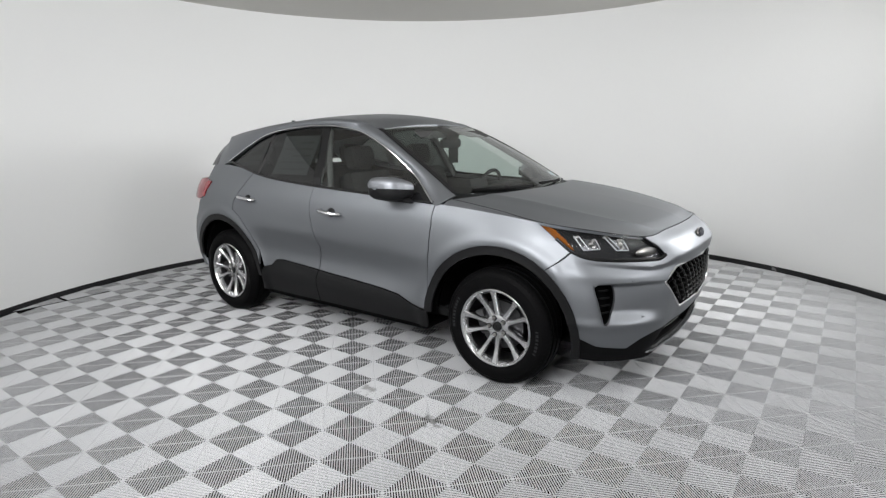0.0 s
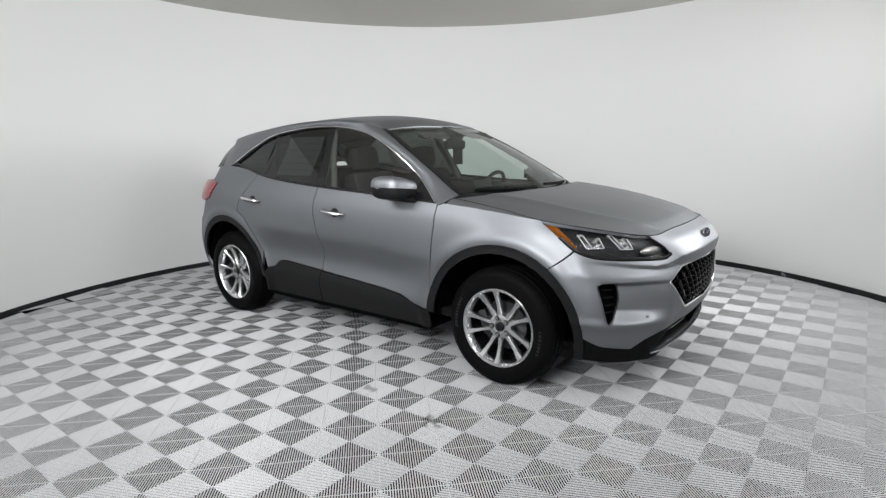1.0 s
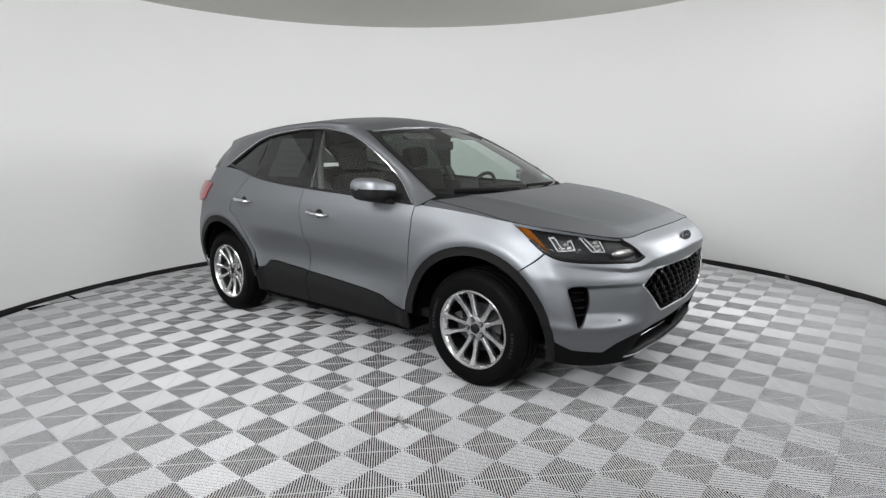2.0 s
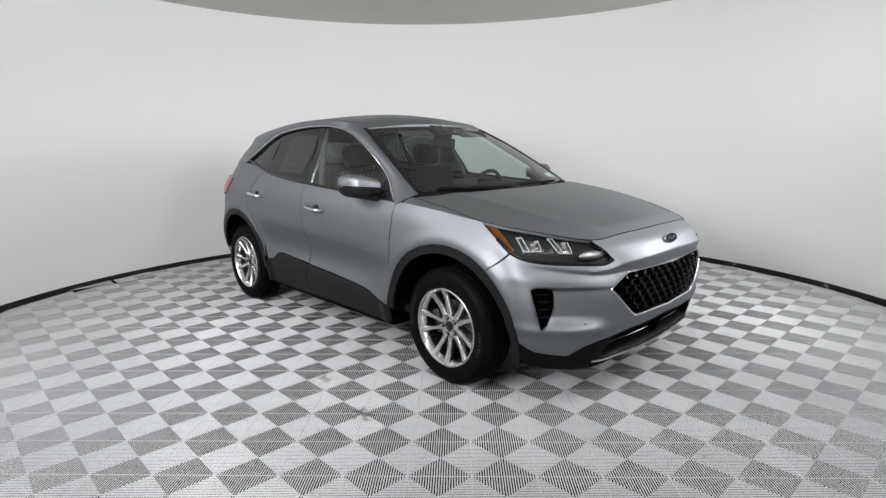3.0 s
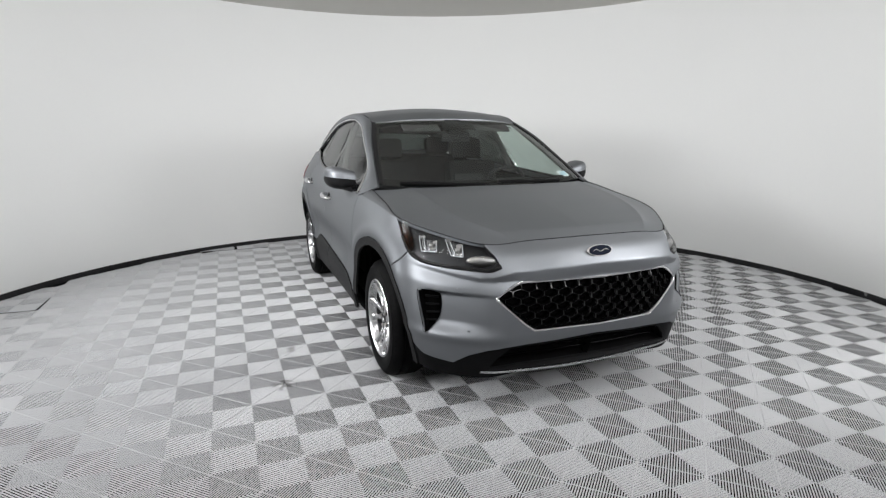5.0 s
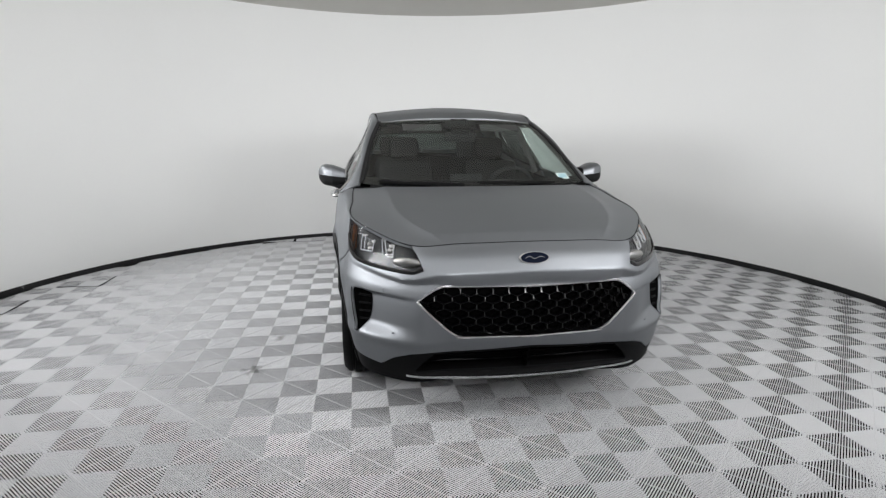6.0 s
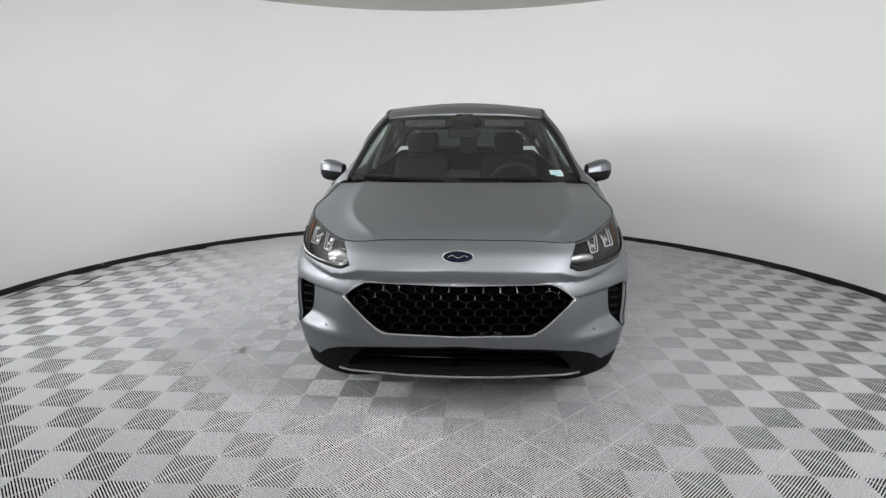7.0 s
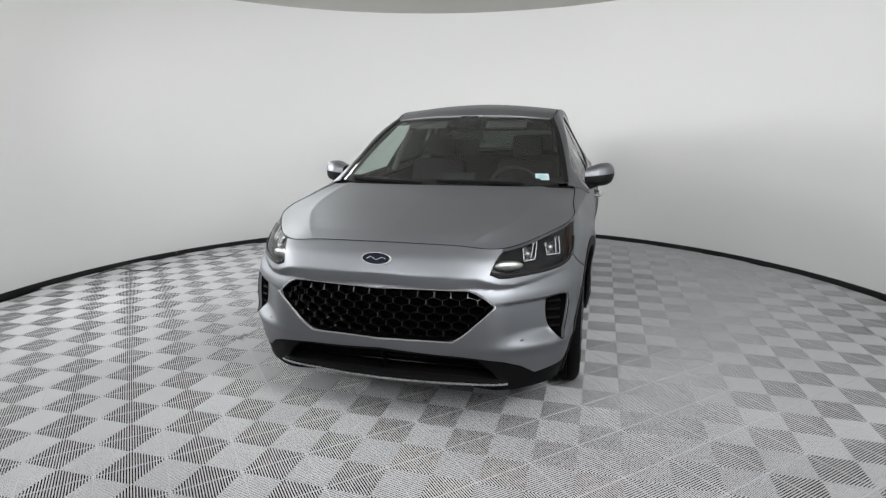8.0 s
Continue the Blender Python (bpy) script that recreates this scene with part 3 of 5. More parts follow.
def build_panels():
    p = skin.path
    door_front = p(FRONT_GAP[:-2] + [("s", -0.866, 0.40)]) + p(list(reversed(CLAD_TOP_FRONT))[1:]) + p([q for q in reversed(MID_GAP) if q[2] > 0.53])
    door_rear = p([q for q in MID_GAP if q[2] > 0.53]) + p(list(reversed(CLAD_TOP_REAR))) + p([q for q in reversed(REAR_GAP) if q[2] > 0.5])
    fender = p(FRONT_GAP[:3] + [("s", -0.872, 0.53)] + arc(-1.355, 0.355, 0.508, 21, 128) + [SEAM[1], ("s", -1.71, 0.925), ("s", -1.585, 1.03), ("s", -1.57, 1.2)])
    quarter = p(REAR_GAP[:-2] + [("s", 0.845, 0.50)] + arc(1.340, 0.36, 0.508, 166, 20) + [("s", 1.835, 0.56), ("s", 1.90, 0.80), ("s", 1.74, 0.97), ("s", 1.63, 1.0), ("s", 1.555, 1.13), ("s", 1.66, 1.15), ("s", 1.68, 1.4)])
    clad_front = p(CLAD_TOP_FRONT + [("s", -0.865, 0.22), ("s", 0.185, 0.22), ("s", 0.185, 0.45)])
    clad_rear = p(CLAD_TOP_REAR + [("s", 0.185, 0.45), ("s", 0.185, 0.22), ("s", 0.86, 0.22), ("s", 0.83, 0.42)])
    bumper = p([("f", 0.0, 1.1), ("f", 0.562, 1.1), ("f", 0.562, 0.92), ("f", 0.522, 0.832), ("f", 0.575, 0.812), ("f", 0.665, 0.812), ("f", 0.76, 0.815), ("f", 0.83, 0.828), ("s", -1.80, 0.862)]
               + arc(-1.355, 0.355, 0.508, 128, 172) + [("s", -1.85, 0.385), ("f", 0.835, 0.345), ("f", 0.72, 0.325), ("f", 0.66, 0.375), ("f", 0.58, 0.408), ("f", 0.50, 0.418), ("f", 0.0, 0.445)])
    valance = p([("f", 0.0, 0.445), ("f", 0.50, 0.418), ("f", 0.58, 0.408), ("f", 0.66, 0.375), ("f", 0.72, 0.325), ("f", 0.835, 0.345), ("s", -1.85, 0.385), ("s", -1.80, 0.2), ("f", 0.0, 0.2)])
    centre = lambda loop: [(-0.05 if q[0] == "f" and q[1] == 0 else s, z) for q, (s, z) in zip(loop, p(loop))]  # noqa: E731
    grille, low = centre(GRILLE), centre([("f", 0.0, 0.43), ("f", 0.47, 0.405), ("f", 0.53, 0.35), ("f", 0.56, 0.305), ("f", 0.0, 0.305)])
    intake, lamp = [tuple(q) for q in spline(p(INTAKE), 54, closed=True)], p(LAMP)
    made = {}
    bumper_part = mesh_object("front_bumper", *both(*trimmed(bumper, on_skin(), [grille, intake], 0.0065, centred=True)), PAINT, car, merge=0.0006)
    made["front_bumper"] = bumper_part
    made["valance"] = mesh_object("lower_valance", *both(*trimmed(valance, on_skin(0.004), [low], 0.012, centred=True)), VALANCE, car, "black textured lower bumper valance", merge=0.0006)
    for side in (-1, 1):
        put = lambda name, loop, mat, parent, text="", holes=(), inward=0.0, cell=0.012, gap=0.0034, rim=0.016: mesh_object(  # noqa: E731
            name, *sided(*trimmed(loop, on_skin(inward), holes, cell, gap, rim), side), mat, parent, text, merge=0.0004)
        made["front_door", side] = put("front_door", door_front, PAINT, car)
        made["rear_door", side] = put("rear_door", door_rear, PAINT, car)
        put("front_fender", fender, PAINT, car)
        put("quarter_panel", quarter, PAINT, car)
        put("door_cladding", clad_front, CLADDING, made["front_door", side], "black textured lower door cladding", inward=-0.008)
        put("door_cladding", clad_rear, CLADDING, made["rear_door", side], "black textured lower door cladding", inward=-0.008)
        for yc, zc, r, a0, a1, text in ((-1.355, 0.355, 0.510, 4, 195, "front_arch_trim"), (1.340, 0.36, 0.510, 12, 176, "rear_arch_trim")):
            ringloop = p(arc(yc, zc, r, a0, a1, 22) + arc(yc, zc, r - 0.052, a1, a0, 22))
            put(text, ringloop, CLADDING, car, "black plastic wheel arch trim", inward=-0.006, gap=0.001, rim=0.015)
        rear_bumper = p([("s", 1.835, 0.545), ("s", 1.90, 0.80), ("k", 12, 0.80), ("k", 12, 0.25), ("s", 1.80, 0.25), ("s", 1.84, 0.42)])
        put("rear_bumper_side", rear_bumper, PAINT, car, "silver rear bumper corner", cell=0.02)
        put("tail_lamp", p([("s", 1.63, 1.0), ("s", 1.555, 1.13), ("s", 1.66, 1.15), ("k", 11, 1.14), ("k", 11, 0.98), ("s", 1.74, 0.97)]), RED, car, "dark red tail lamp lens", inward=-0.008)
        put("tailgate_half", p([("k", 11, 1.5), ("k", 11, 0.80), ("k", 12, 0.80), ("k", 12, 1.5)]), PAINT, car, cell=0.03)
        # headlamp: clear lens over a dark housing
        lens = put("headlamp", lamp, LENS, car, "clear headlamp with dark housing and amber corner", gap=0.003, rim=0.02)
        made["lamp", side] = lens
        put("lamp_housing", lamp, LAMP_HOUSING, lens, "dark grey inner lamp housing", inward=0.035, gap=0.001, rim=-0.03)
        amber = [(1.166, 1.018), (1.130, 1.014), (1.085, 0.985), (1.062, 0.940), (1.040, 0.880), (1.090, 0.872), (1.142, 0.918)]
        rows = np.linspace(1.042, 1.164, 17)
        for name, mat, text in (("amber_reflector", AMBER, "orange side reflector in fine upright ridges"), ("reflector_web", LAMP_HOUSING, "dark webs between the orange ridges")):
            verts, faces = [], []
            for s0, s1 in zip(rows, rows[1:]):
                foot, crest = (np.interp((s0 + s1) / 2, *np.array(edge).T) for edge in ([amber[4], amber[5], amber[6], amber[0]], [amber[4], amber[3], amber[2], amber[1], amber[0]]))
                ends = ((s0, 0.022), (s1, 0.029)) if mat is AMBER else ((s1, 0.029), (s1, 0.022))
                for at_s, deep in ends:
                    verts += [tuple(q) for q in skin.at(np.array([at_s, at_s]), np.array([foot, crest]), deep)[0]]
                n = len(verts)
                faces.append((n - 4, n - 2, n - 1, n - 3))
            mesh_object(name, *sided(verts, faces, side), mat, lens, text, smooth=False)
        rimloop = LAMP[:7]
        line = skin.at(*np.array(p(rimloop)).T, 0.004)[0] + np.array([0, 0, 0.006])
        mesh_object("lamp_rim", *sided(*sweep(spline(line, 40), ring(0.016, 0.022)), side), BLACK, lens, "gloss black lower lamp rim")
        for bends in (((1.040, 0.952), (1.020, 0.880), (0.930, 0.884), (0.934, 0.938)), ((0.880, 0.948), (0.852, 0.876), (0.790, 0.874), (0.784, 0.930)), ((1.012, 0.948), (0.992, 0.888)), ((0.856, 0.944), (0.830, 0.884))):
            pts = [(a0 + (a1 - a0) * k / 6, z0 + (z1 - z0) * k / 6) for (a0, z0), (a1, z1) in zip(bends, bends[1:]) for k in range(7)]
            pts = [q for q, r in zip(pts, pts[1:] + [None]) if q != r]
            bar = skin.at(*(np.array(pts) - (0.034, 0)).T, 0.022)[0]
            mesh_object("light_guide", *sided(*sweep(bar, ring(0.005, 0.006, 6)), side), LIGHT_GUIDE, lens, "frosted white bent light guide")
        for facet in ([(1.030, 0.946), (1.012, 0.884), (0.934, 0.888), (0.938, 0.934)], [(0.870, 0.942), (0.846, 0.880), (0.794, 0.878), (0.788, 0.926)]):
            put("reflector_panel", [(a - 0.034, b) for a, b in facet], DARK_CHROME, lens, "smoked chrome reflector", inward=0.031, gap=0.0, cell=0.01)
        for at_s, at_z, size in ((0.815, 0.905, 0.017), (0.965, 0.915, 0.016)):
            eye = skin.at(np.array([at_s - 0.034]), np.array([at_z]), 0.030)[0][0]
            bm = bmesh.new()
            bmesh.ops.create_uvsphere(bm, u_segments=20, v_segments=12, radius=size)
            bmesh.ops.translate(bm, vec=(side * eye[0], eye[1], eye[2]), verts=bm.verts)
            part("projector", bm, STEEL, lens, "round bright projector lens")
        for at_s, at_z, w, h in ((1.026, 0.951, 0.034, 0.013), (0.868, 0.948, 0.034, 0.013), (0.805, 0.925, 0.030, 0.024), (0.815, 0.885, 0.040, 0.012), (0.955, 0.900, 0.034, 0.014), (0.945, 0.932, 0.022, 0.016)):
            c, nrm = (q[0] for q in skin.at(np.array([at_s - 0.034]), np.array([at_z]), 0.032))
            bm = bmesh.new()
            box(bm, (0, 0, 0), (w, h, 0.012), Euler((0.25, 0.3, 0.4)).to_matrix(), 0.004)
            bmesh.ops.transform(bm, matrix=Matrix.Translation((side * c[0], c[1], c[2])) @ Vector((side * nrm[0], nrm[1], nrm[2])).to_track_quat("Z", "Y").to_matrix().to_4x4(), verts=bm.verts)
            part("reflector", bm, STEEL, lens, "grey lamp reflector facet")
        tip = skin.at(np.array([0.662]), np.array([0.862]), 0.022)[0][0]
        bm = bmesh.new()
        bmesh.ops.create_uvsphere(bm, u_segments=20, v_segments=12, radius=1)
        bmesh.ops.transform(bm, matrix=Matrix.Translation((side * tip[0], tip[1], tip[2])) @ pose(0, 0, 0, 0, 0, side * 28) @ Matrix.Diagonal((0.078, 0.018, 0.027, 1)), verts=bm.verts)
        part("turn_bowl", bm, STEEL, lens, "clear turn signal bowl")
        # side intake: a bright edge, a dark pocket and cross slats
        s_in = np.array(intake)
        mesh_object("intake_pocket", *sided(*trimmed(intake, on_skin(0.05), (), 0.015, -0.004, -0.055), side), MATT, bumper_part, "black side intake pocket", merge=0.0004)
        dense = spline(s_in[6:31], 40)
        edge = skin.at(dense[:, 0], dense[:, 1], 0.0)[0]
        mesh_object("intake_edge", *sided(*sweep(edge, ring(0.0036, 0.0045, 6)), side), PAINT, bumper_part, "bright outer intake edge")
        for i in range(4):
            z = 0.535 + 0.042 * i
            xs = np.linspace(0.803, 0.844, 6)
            slat = skin.at(np.array([skin.front(x, z) for x in xs]), np.full(6, z), 0.025)[0]
            mesh_object("intake_slat", *sided(*sweep(slat, ring(0.02, 0.010, 6)), side), VALANCE, bumper_part)
    # grille: chrome surround, backing and a net of slanted cells
    g = np.array(grille)
    g[:, 0] = np.maximum(g[:, 0], 0)
    edge = skin.at(g[:, 0], g[:, 1], 0.002)[0]
    edge = spline(edge, 90)
    edge[:, 0] = np.maximum(edge[:, 0], 0)
    frame_part = mesh_object("grille", *both(*sweep(edge, ring(0.010, 0.013, 8))), CHROME, car, "black net grille in a bright metal surround", merge=0.0004)
    mesh_object("grille_backing", *both(*trimmed(grille, on_skin(0.07), (), 0.03, -0.003, -0.07, centred=True)), MATT, frame_part, merge=0.0004)
    verts, faces = [], []
    row, wide, tall = 0, 0.080, 0.040
    z = 0.502
    poly = np.array(grille)
    while z < 0.79:
        x = -0.56 + (wide / 2 if row % 2 else 0)
        while x < 0.57:
            s0 = skin.front(abs(x), z)
            if inside(shrink(poly, 0.009), np.array([s0]), np.array([z]))[0]:
                centre_pt, nrm = (a[0] for a in skin.at(np.array([s0]), np.array([z]), 0.022))
                sign = 1 if x >= 0 else -1
                c, n = Vector((sign * centre_pt[0], centre_pt[1], centre_pt[2])), Vector((sign * nrm[0], nrm[1], nrm[2]))
                across = Vector((0, 0, 1)).cross(n).normalized()
                high = n.cross(across)
                k = len(verts)
                cell = [(0, 0.667), (-0.5, 0.333), (-0.5, -0.333), (0, -0.667), (0.5, -0.333), (0.5, 0.333)]
                for scale_by, deep in ((1.0, 0.0), (0.90, 0.001), (0.76, -0.010), (0.70, -0.034)):
                    verts += [c + across * (a * wide * scale_by) + high * (b * tall * scale_by) + n * (deep + (0.010 if b < -0.5 else 0.004 if b < 0 else -0.004)) for a, b in cell]
                for lay in range(3):
                    faces += [(k + 6 * lay + i, k + 6 * lay + (i + 1) % 6, k + 6 * lay + 6 + (i + 1) % 6, k + 6 * lay + 6 + i) for i in range(6)]
            x += wide
        z += tall
        row += 1
    mesh_object("grille_net", verts, faces, NET, frame_part, "gloss black grille net", smooth=False)
    # lower opening
    lowfit = [(max(a, 0), b) for a, b in low]
    mesh_object("lower_opening", *both(*trimmed(lowfit, on_skin(0.08), (), 0.03, -0.003, -0.075, centred=True)), MATT, made["valance"], merge=0.0004)
    for z in (0.345, 0.385):
        xs = np.linspace(0, 0.50, 14)
        bar = skin.at(np.array([skin.front(x, z) for x in xs]), np.full(14, z), 0.035)[0]
        bar[0, 0] = 0
        mesh_object("lower_slat", *both(*sweep(bar, ring(0.02, 0.012, 6))), NET, made["valance"], merge=0.0004)
    xs = np.linspace(0, 0.60, 24)
    bar = skin.at(np.array([skin.front(x, 0.275) for x in xs]), np.full(24, 0.275), 0.0)[0]
    bar[0, 0] = 0
    bar[:, 2] = 0.273 + 0.014 * (xs / 0.6) ** 2
    mesh_object("skid_strip", *both(*sweep(bar, [(-0.02, -0.007), (0.010, -0.008), (0.012, 0.004), (-0.02, 0.006)])), ALLOY, made["valance"], "bright silver skid strip", merge=0.0004)
    # oval badge, a plain shape
    for radius, deep, mat in ((1.0, 0.008, STEEL), (0.935, 0.012, BADGE)):
        bm = bmesh.new()
        bmesh.ops.create_cone(bm, cap_ends=True, segments=40, radius1=0.5, radius2=0.48, depth=deep)
        bmesh.ops.transform(bm, matrix=pose(0, -2.2705, 0.893, 90 - 18, 0, 0) @ Matrix.Diagonal((0.15 * radius, 0.058 * radius, 1, 1)), verts=bm.verts)
        part("badge_rim" if mat is STEEL else "badge", bm, mat, bumper_part, "oval blue badge" if mat is BADGE else "", angle=30)
    wave = [(-0.046 + 0.092 * k / 30, 0.007 * math.sin(k * 0.34 - 0.5) * (1 - 0.4 * k / 30)) for k in range(31)]
    tilt = pose(0, -2.2705, 0.893, 90 - 18, 0, 0)
    mesh_object("badge_stroke", *sweep([tilt @ Vector((a, b, 0.0068)) for a, b in wave], ring(0.0025, 0.0013, 6), up=(0, -1, 0.3)), STEEL, bumper_part, "pale raised stroke on the badge")
    for x, z in ((0.668, 0.505), (0.712, 0.714)):
        for side in (-1, 1):
            c, n = (a[0] for a in skin.at(np.array([skin.front(x, z)]), np.array([z])))
            bm = bmesh.new()
            bmesh.ops.create_cone(bm, cap_ends=True, segments=18, radius1=0.009, radius2=0.008, depth=0.003)
            bmesh.ops.transform(bm, matrix=Matrix.Translation((side * c[0], c[1], c[2])) @ Vector((side * n[0], n[1], n[2])).to_track_quat("Z", "Y").to_matrix().to_4x4(), verts=bm.verts)
            part("parking_sensor", bm, PAINT, bumper_part)
    # dark inner body behind the gaps
    for side in (-1, 1):
        loop = p([("f", 0.0, 0.30), ("f", 0.0, 1.2), ("s", 1.9, 1.3), ("k", 12, 1.3), ("k", 12, 0.34), ("s", 1.9, 0.36)])
        holes = [p(arc(yc, 0.355, 0.47, 0, 360, 40)[:-1]) for yc in (-1.355, 1.355)] + [p([("f", 0.5, 0.80), ("f", 0.86, 0.80), ("s", -1.60, 1.02), ("s", -1.62, 1.12), ("f", 0.56, 1.0)])]
        mesh_object("inner_body", *sided(*trimmed(loop, on_skin(0.085), holes, 0.03, 0, 0), side), MATT, car, "black inner body shell", merge=0.0004)
    return made


PANELS = build_panels()


def crown(g):
    """Rounds the cross-section of a patch from its middle line to its edge, so that the two halves meet smoothly."""
    u, w = np.linspace(0, 1, g.shape[0])[:, None], np.linspace(0, 1, g.shape[1])[None]
    high = (g[0, :, 2] - g[-1, :, 2])[None]
    g[..., 2] += (u - u * u) * (high - high[:, :1] * (1 - w) - high[:, -1:] * w)


def build_top():
    # hood with two soft ridges
    front, outer = top_line(0, 2.0, 9), np.array(top_line(2.0, 5.86, 20))
    back = np.clip((np.linspace(0, 1, 20) - 0.35) / 0.65, 0, 1)[:, None] ** 1.6
    edge = outer + back * np.array([-0.078, -0.012, 0.026])
    w = np.linspace(0, 1, 6)[None, :, None]
    strip = edge[:, None] * (1 - w) + outer[:, None] * w
    strip[..., 2] += 0.010 * back * (4 * w * (1 - w))[..., 0]
    rear = [(0, -1.235, 1.128), (0.45, -1.185, 1.126), (0.74, -1.06, 1.112), tuple(edge[-1])]
    middle = [tuple(front[0]), (0, -2.02, 1.004), (0, -1.75, 1.060), (0, -1.48, 1.100), (0, -1.235, 1.128)]
    g = coons(front, rear, middle, edge, 72, 60)
    u, w = np.linspace(0, 1, 72)[:, None], np.linspace(0, 1, 60)[None]
    crown(g)
    fade = np.clip(w / 0.12, 0, 1) * np.clip((1 - w) / 0.03, 0, 1)
    line = 0.66 - 0.10 * w
    g[..., 2] += fade * (0.013 * np.exp(-np.abs(u - line) / 0.07) + 0.012 * np.clip((line - u) / 0.035, 0, 1) * np.clip(1 - w * 0.2, 0, 1))
    g[..., 0] *= 0.9955
    g[..., 1] += 0.007 * (1 - w) ** 8
    g[..., 2] += 0.002 * (1 - w) ** 8
    for side in (-1, 1):
        mesh_object("fender_top", *sided(*patch(strip[6:], 0.012, (0, 0, -1), False), side), PAINT, car)
    hood = mesh_object("hood", *both(*patch(g, 0.018)), PAINT, car, merge=0.0004)
    # a thin black bar draws the shade of the hood's shut line
    gap_line = [(q[0], q[1] - 0.001, q[2] + 0.0015) for q in front] + [(q[0], q[1], q[2] + 0.001) for q in edge[1:]]
    mesh_object("hood_gap_shade", *both(*sweep(spline(gap_line, 120), ring(0.0036, 0.003, 6))), MATT, hood, "dark gap round the hood", merge=0.0004)
    cowl = coons(rear, [(0, -1.15, 1.115), (0.40, -1.10, 1.12), (0.68, -0.99, 1.128), (0.80, -0.95, 1.135)], [(0, -1.235, 1.112), (0, -1.15, 1.10)], [tuple(edge[-1]), (0.80, -0.95, 1.135)], 20, 6)
    cowl[..., 2] -= 0.016
    mesh_object("cowl", *both(*patch(cowl, 0.03)), CLADDING, car, "black cowl panel under the windscreen", merge=0.0004)
    # windscreen with its black border
    mid = [(0, -1.20, 1.118), (0, -0.92, 1.292), (0, -0.61, 1.452), (0, -0.325, 1.572)]
    screen = coons(SCREEN_BASE, SCREEN_TOP, mid, SCREEN_EDGE, 40, 36)
    pane = mesh_object("windscreen", *both(*patch(screen, 0.004)), WINDSCREEN_GLASS, car, "clear laminated windscreen", merge=0.0004)
    pane.visible_shadow = False
    verts, faces = [tuple(q) for q in (screen - np.array([0, -0.004, 0.006])).reshape(-1, 3)], []
    for f, (i, j) in zip(grid_faces(40, 36), [(i, j) for i in range(39) for j in range(35)]):
        x = screen[i, j, 0]
        if i >= 35 or j >= 33 or j < 3 or (i > 32 and j > 30) or (x < 0.11 and j > 27):
            faces.append(f)
    mesh_object("black_border", *both(verts, faces), MATT, pane, "black ceramic border", merge=0.0004)
    for side in (-1, 1):
        line = [(x - 0.008, y - 0.004, z + 0.004) for x, y, z in SCREEN_EDGE]
        mesh_object("screen_moulding", *sided(*sweep(spline(line, 30), [(-0.014, -0.003), (0.014, -0.003), (0.014, 0.002), (-0.014, 0.002)], up=(0.2, -0.5, 0.84)), side), CLADDING, car, "black moulding beside the windscreen")
    # roof
    ditch_in = [(x - 0.010, y, z) for x, y, z in DITCH]
    head = [(0, -0.318, 1.580), (0.13, -0.315, 1.5795), (0.35, -0.288, 1.573), ditch_in[0]]
    ridge = [(0, -0.318, 1.580), (0, -0.10, 1.645), (0, 0.25, 1.682), (0, 0.8, 1.672), (0, 1.4, 1.605), (0, 1.85, 1.52)]
    tail = [(0, 1.85, 1.52), (0.12, 1.846, 1.5197), (0.30, 1.82, 1.516), ditch_in[-1]]
    g = coons(head, tail, ridge, ditch_in, 30, 50)
    crown(g)
    roof = mesh_object("roof", *both(*patch(g, 0.016)), PAINT, car, merge=0.0004)
    for side in (-1, 1):
        mesh_object("ditch_seal", *sided(*sweep(spline([(x, y, z - 0.008) for x, y, z in DITCH], 50), ring(0.024, 0.012, 6)), side), MATT, roof, "black roof seam seal")
    # added pale bar for the light caught on the roof's front edge
    strip = [(x, y - 0.004, z - 0.004) for x, y, z in SCREEN_TOP]
    mesh_object("header_light_line", *both(*sweep(spline(strip, 24), ring(0.012, 0.008, 6))), TRIM_GREY, roof, "pale strip above the windscreen", merge=0.0004)
    bm = bmesh.new()
    box(bm, (0.0, 1.45, 1.625), (0.035, 0.10, 0.06), Euler((radians(18), 0, 0)).to_matrix(), 0.012)
    part("aerial", bm, BLACK, roof, "small black roof aerial")
    # spoiler and tail
    for side in (-1, 1):
        lower = [(pane_x(y, z) + 0.012, y, z) for y, z in DAYLIGHT]
        lower[0] = (0.915, -0.905, 1.084)
        upper = [(x + 0.012, y, z - 0.002) for x, y, z in SCREEN_EDGE] + [(x + 0.010, y, z) for x, y, z in DITCH[1:]]
        low, top = spline([(0.912, -0.955, 1.082)] + lower, 90), spline([(0.812, -1.0, 1.126)] + upper, 90)
        w = np.linspace(0, 1, 9)[None, :, None]
        g = low[:, None] * (1 - w) + top[:, None] * w
        out = np.cross(np.gradient(low, axis=0)[:, None] + 0 * g, (top - low)[:, None] + 0 * g)
        out /= np.linalg.norm(out, axis=2)[..., None]
        out *= np.sign(out[..., :1])
        rise = np.clip(np.linspace(0, 1, 90) / 0.12 - 0.35, 0, 1)[:, None, None]
        g = g + out * 0.020 * 4 * w * (1 - w) * rise
        mesh_object("side_frame", *sided(*patch(g, 0.012, (-1, 0, -0.3), False), side), PAINT, car, "silver windscreen pillar and roof rail")
        # rear pillar and the black fin behind it
        a0, a1 = low[-1], top[-1]
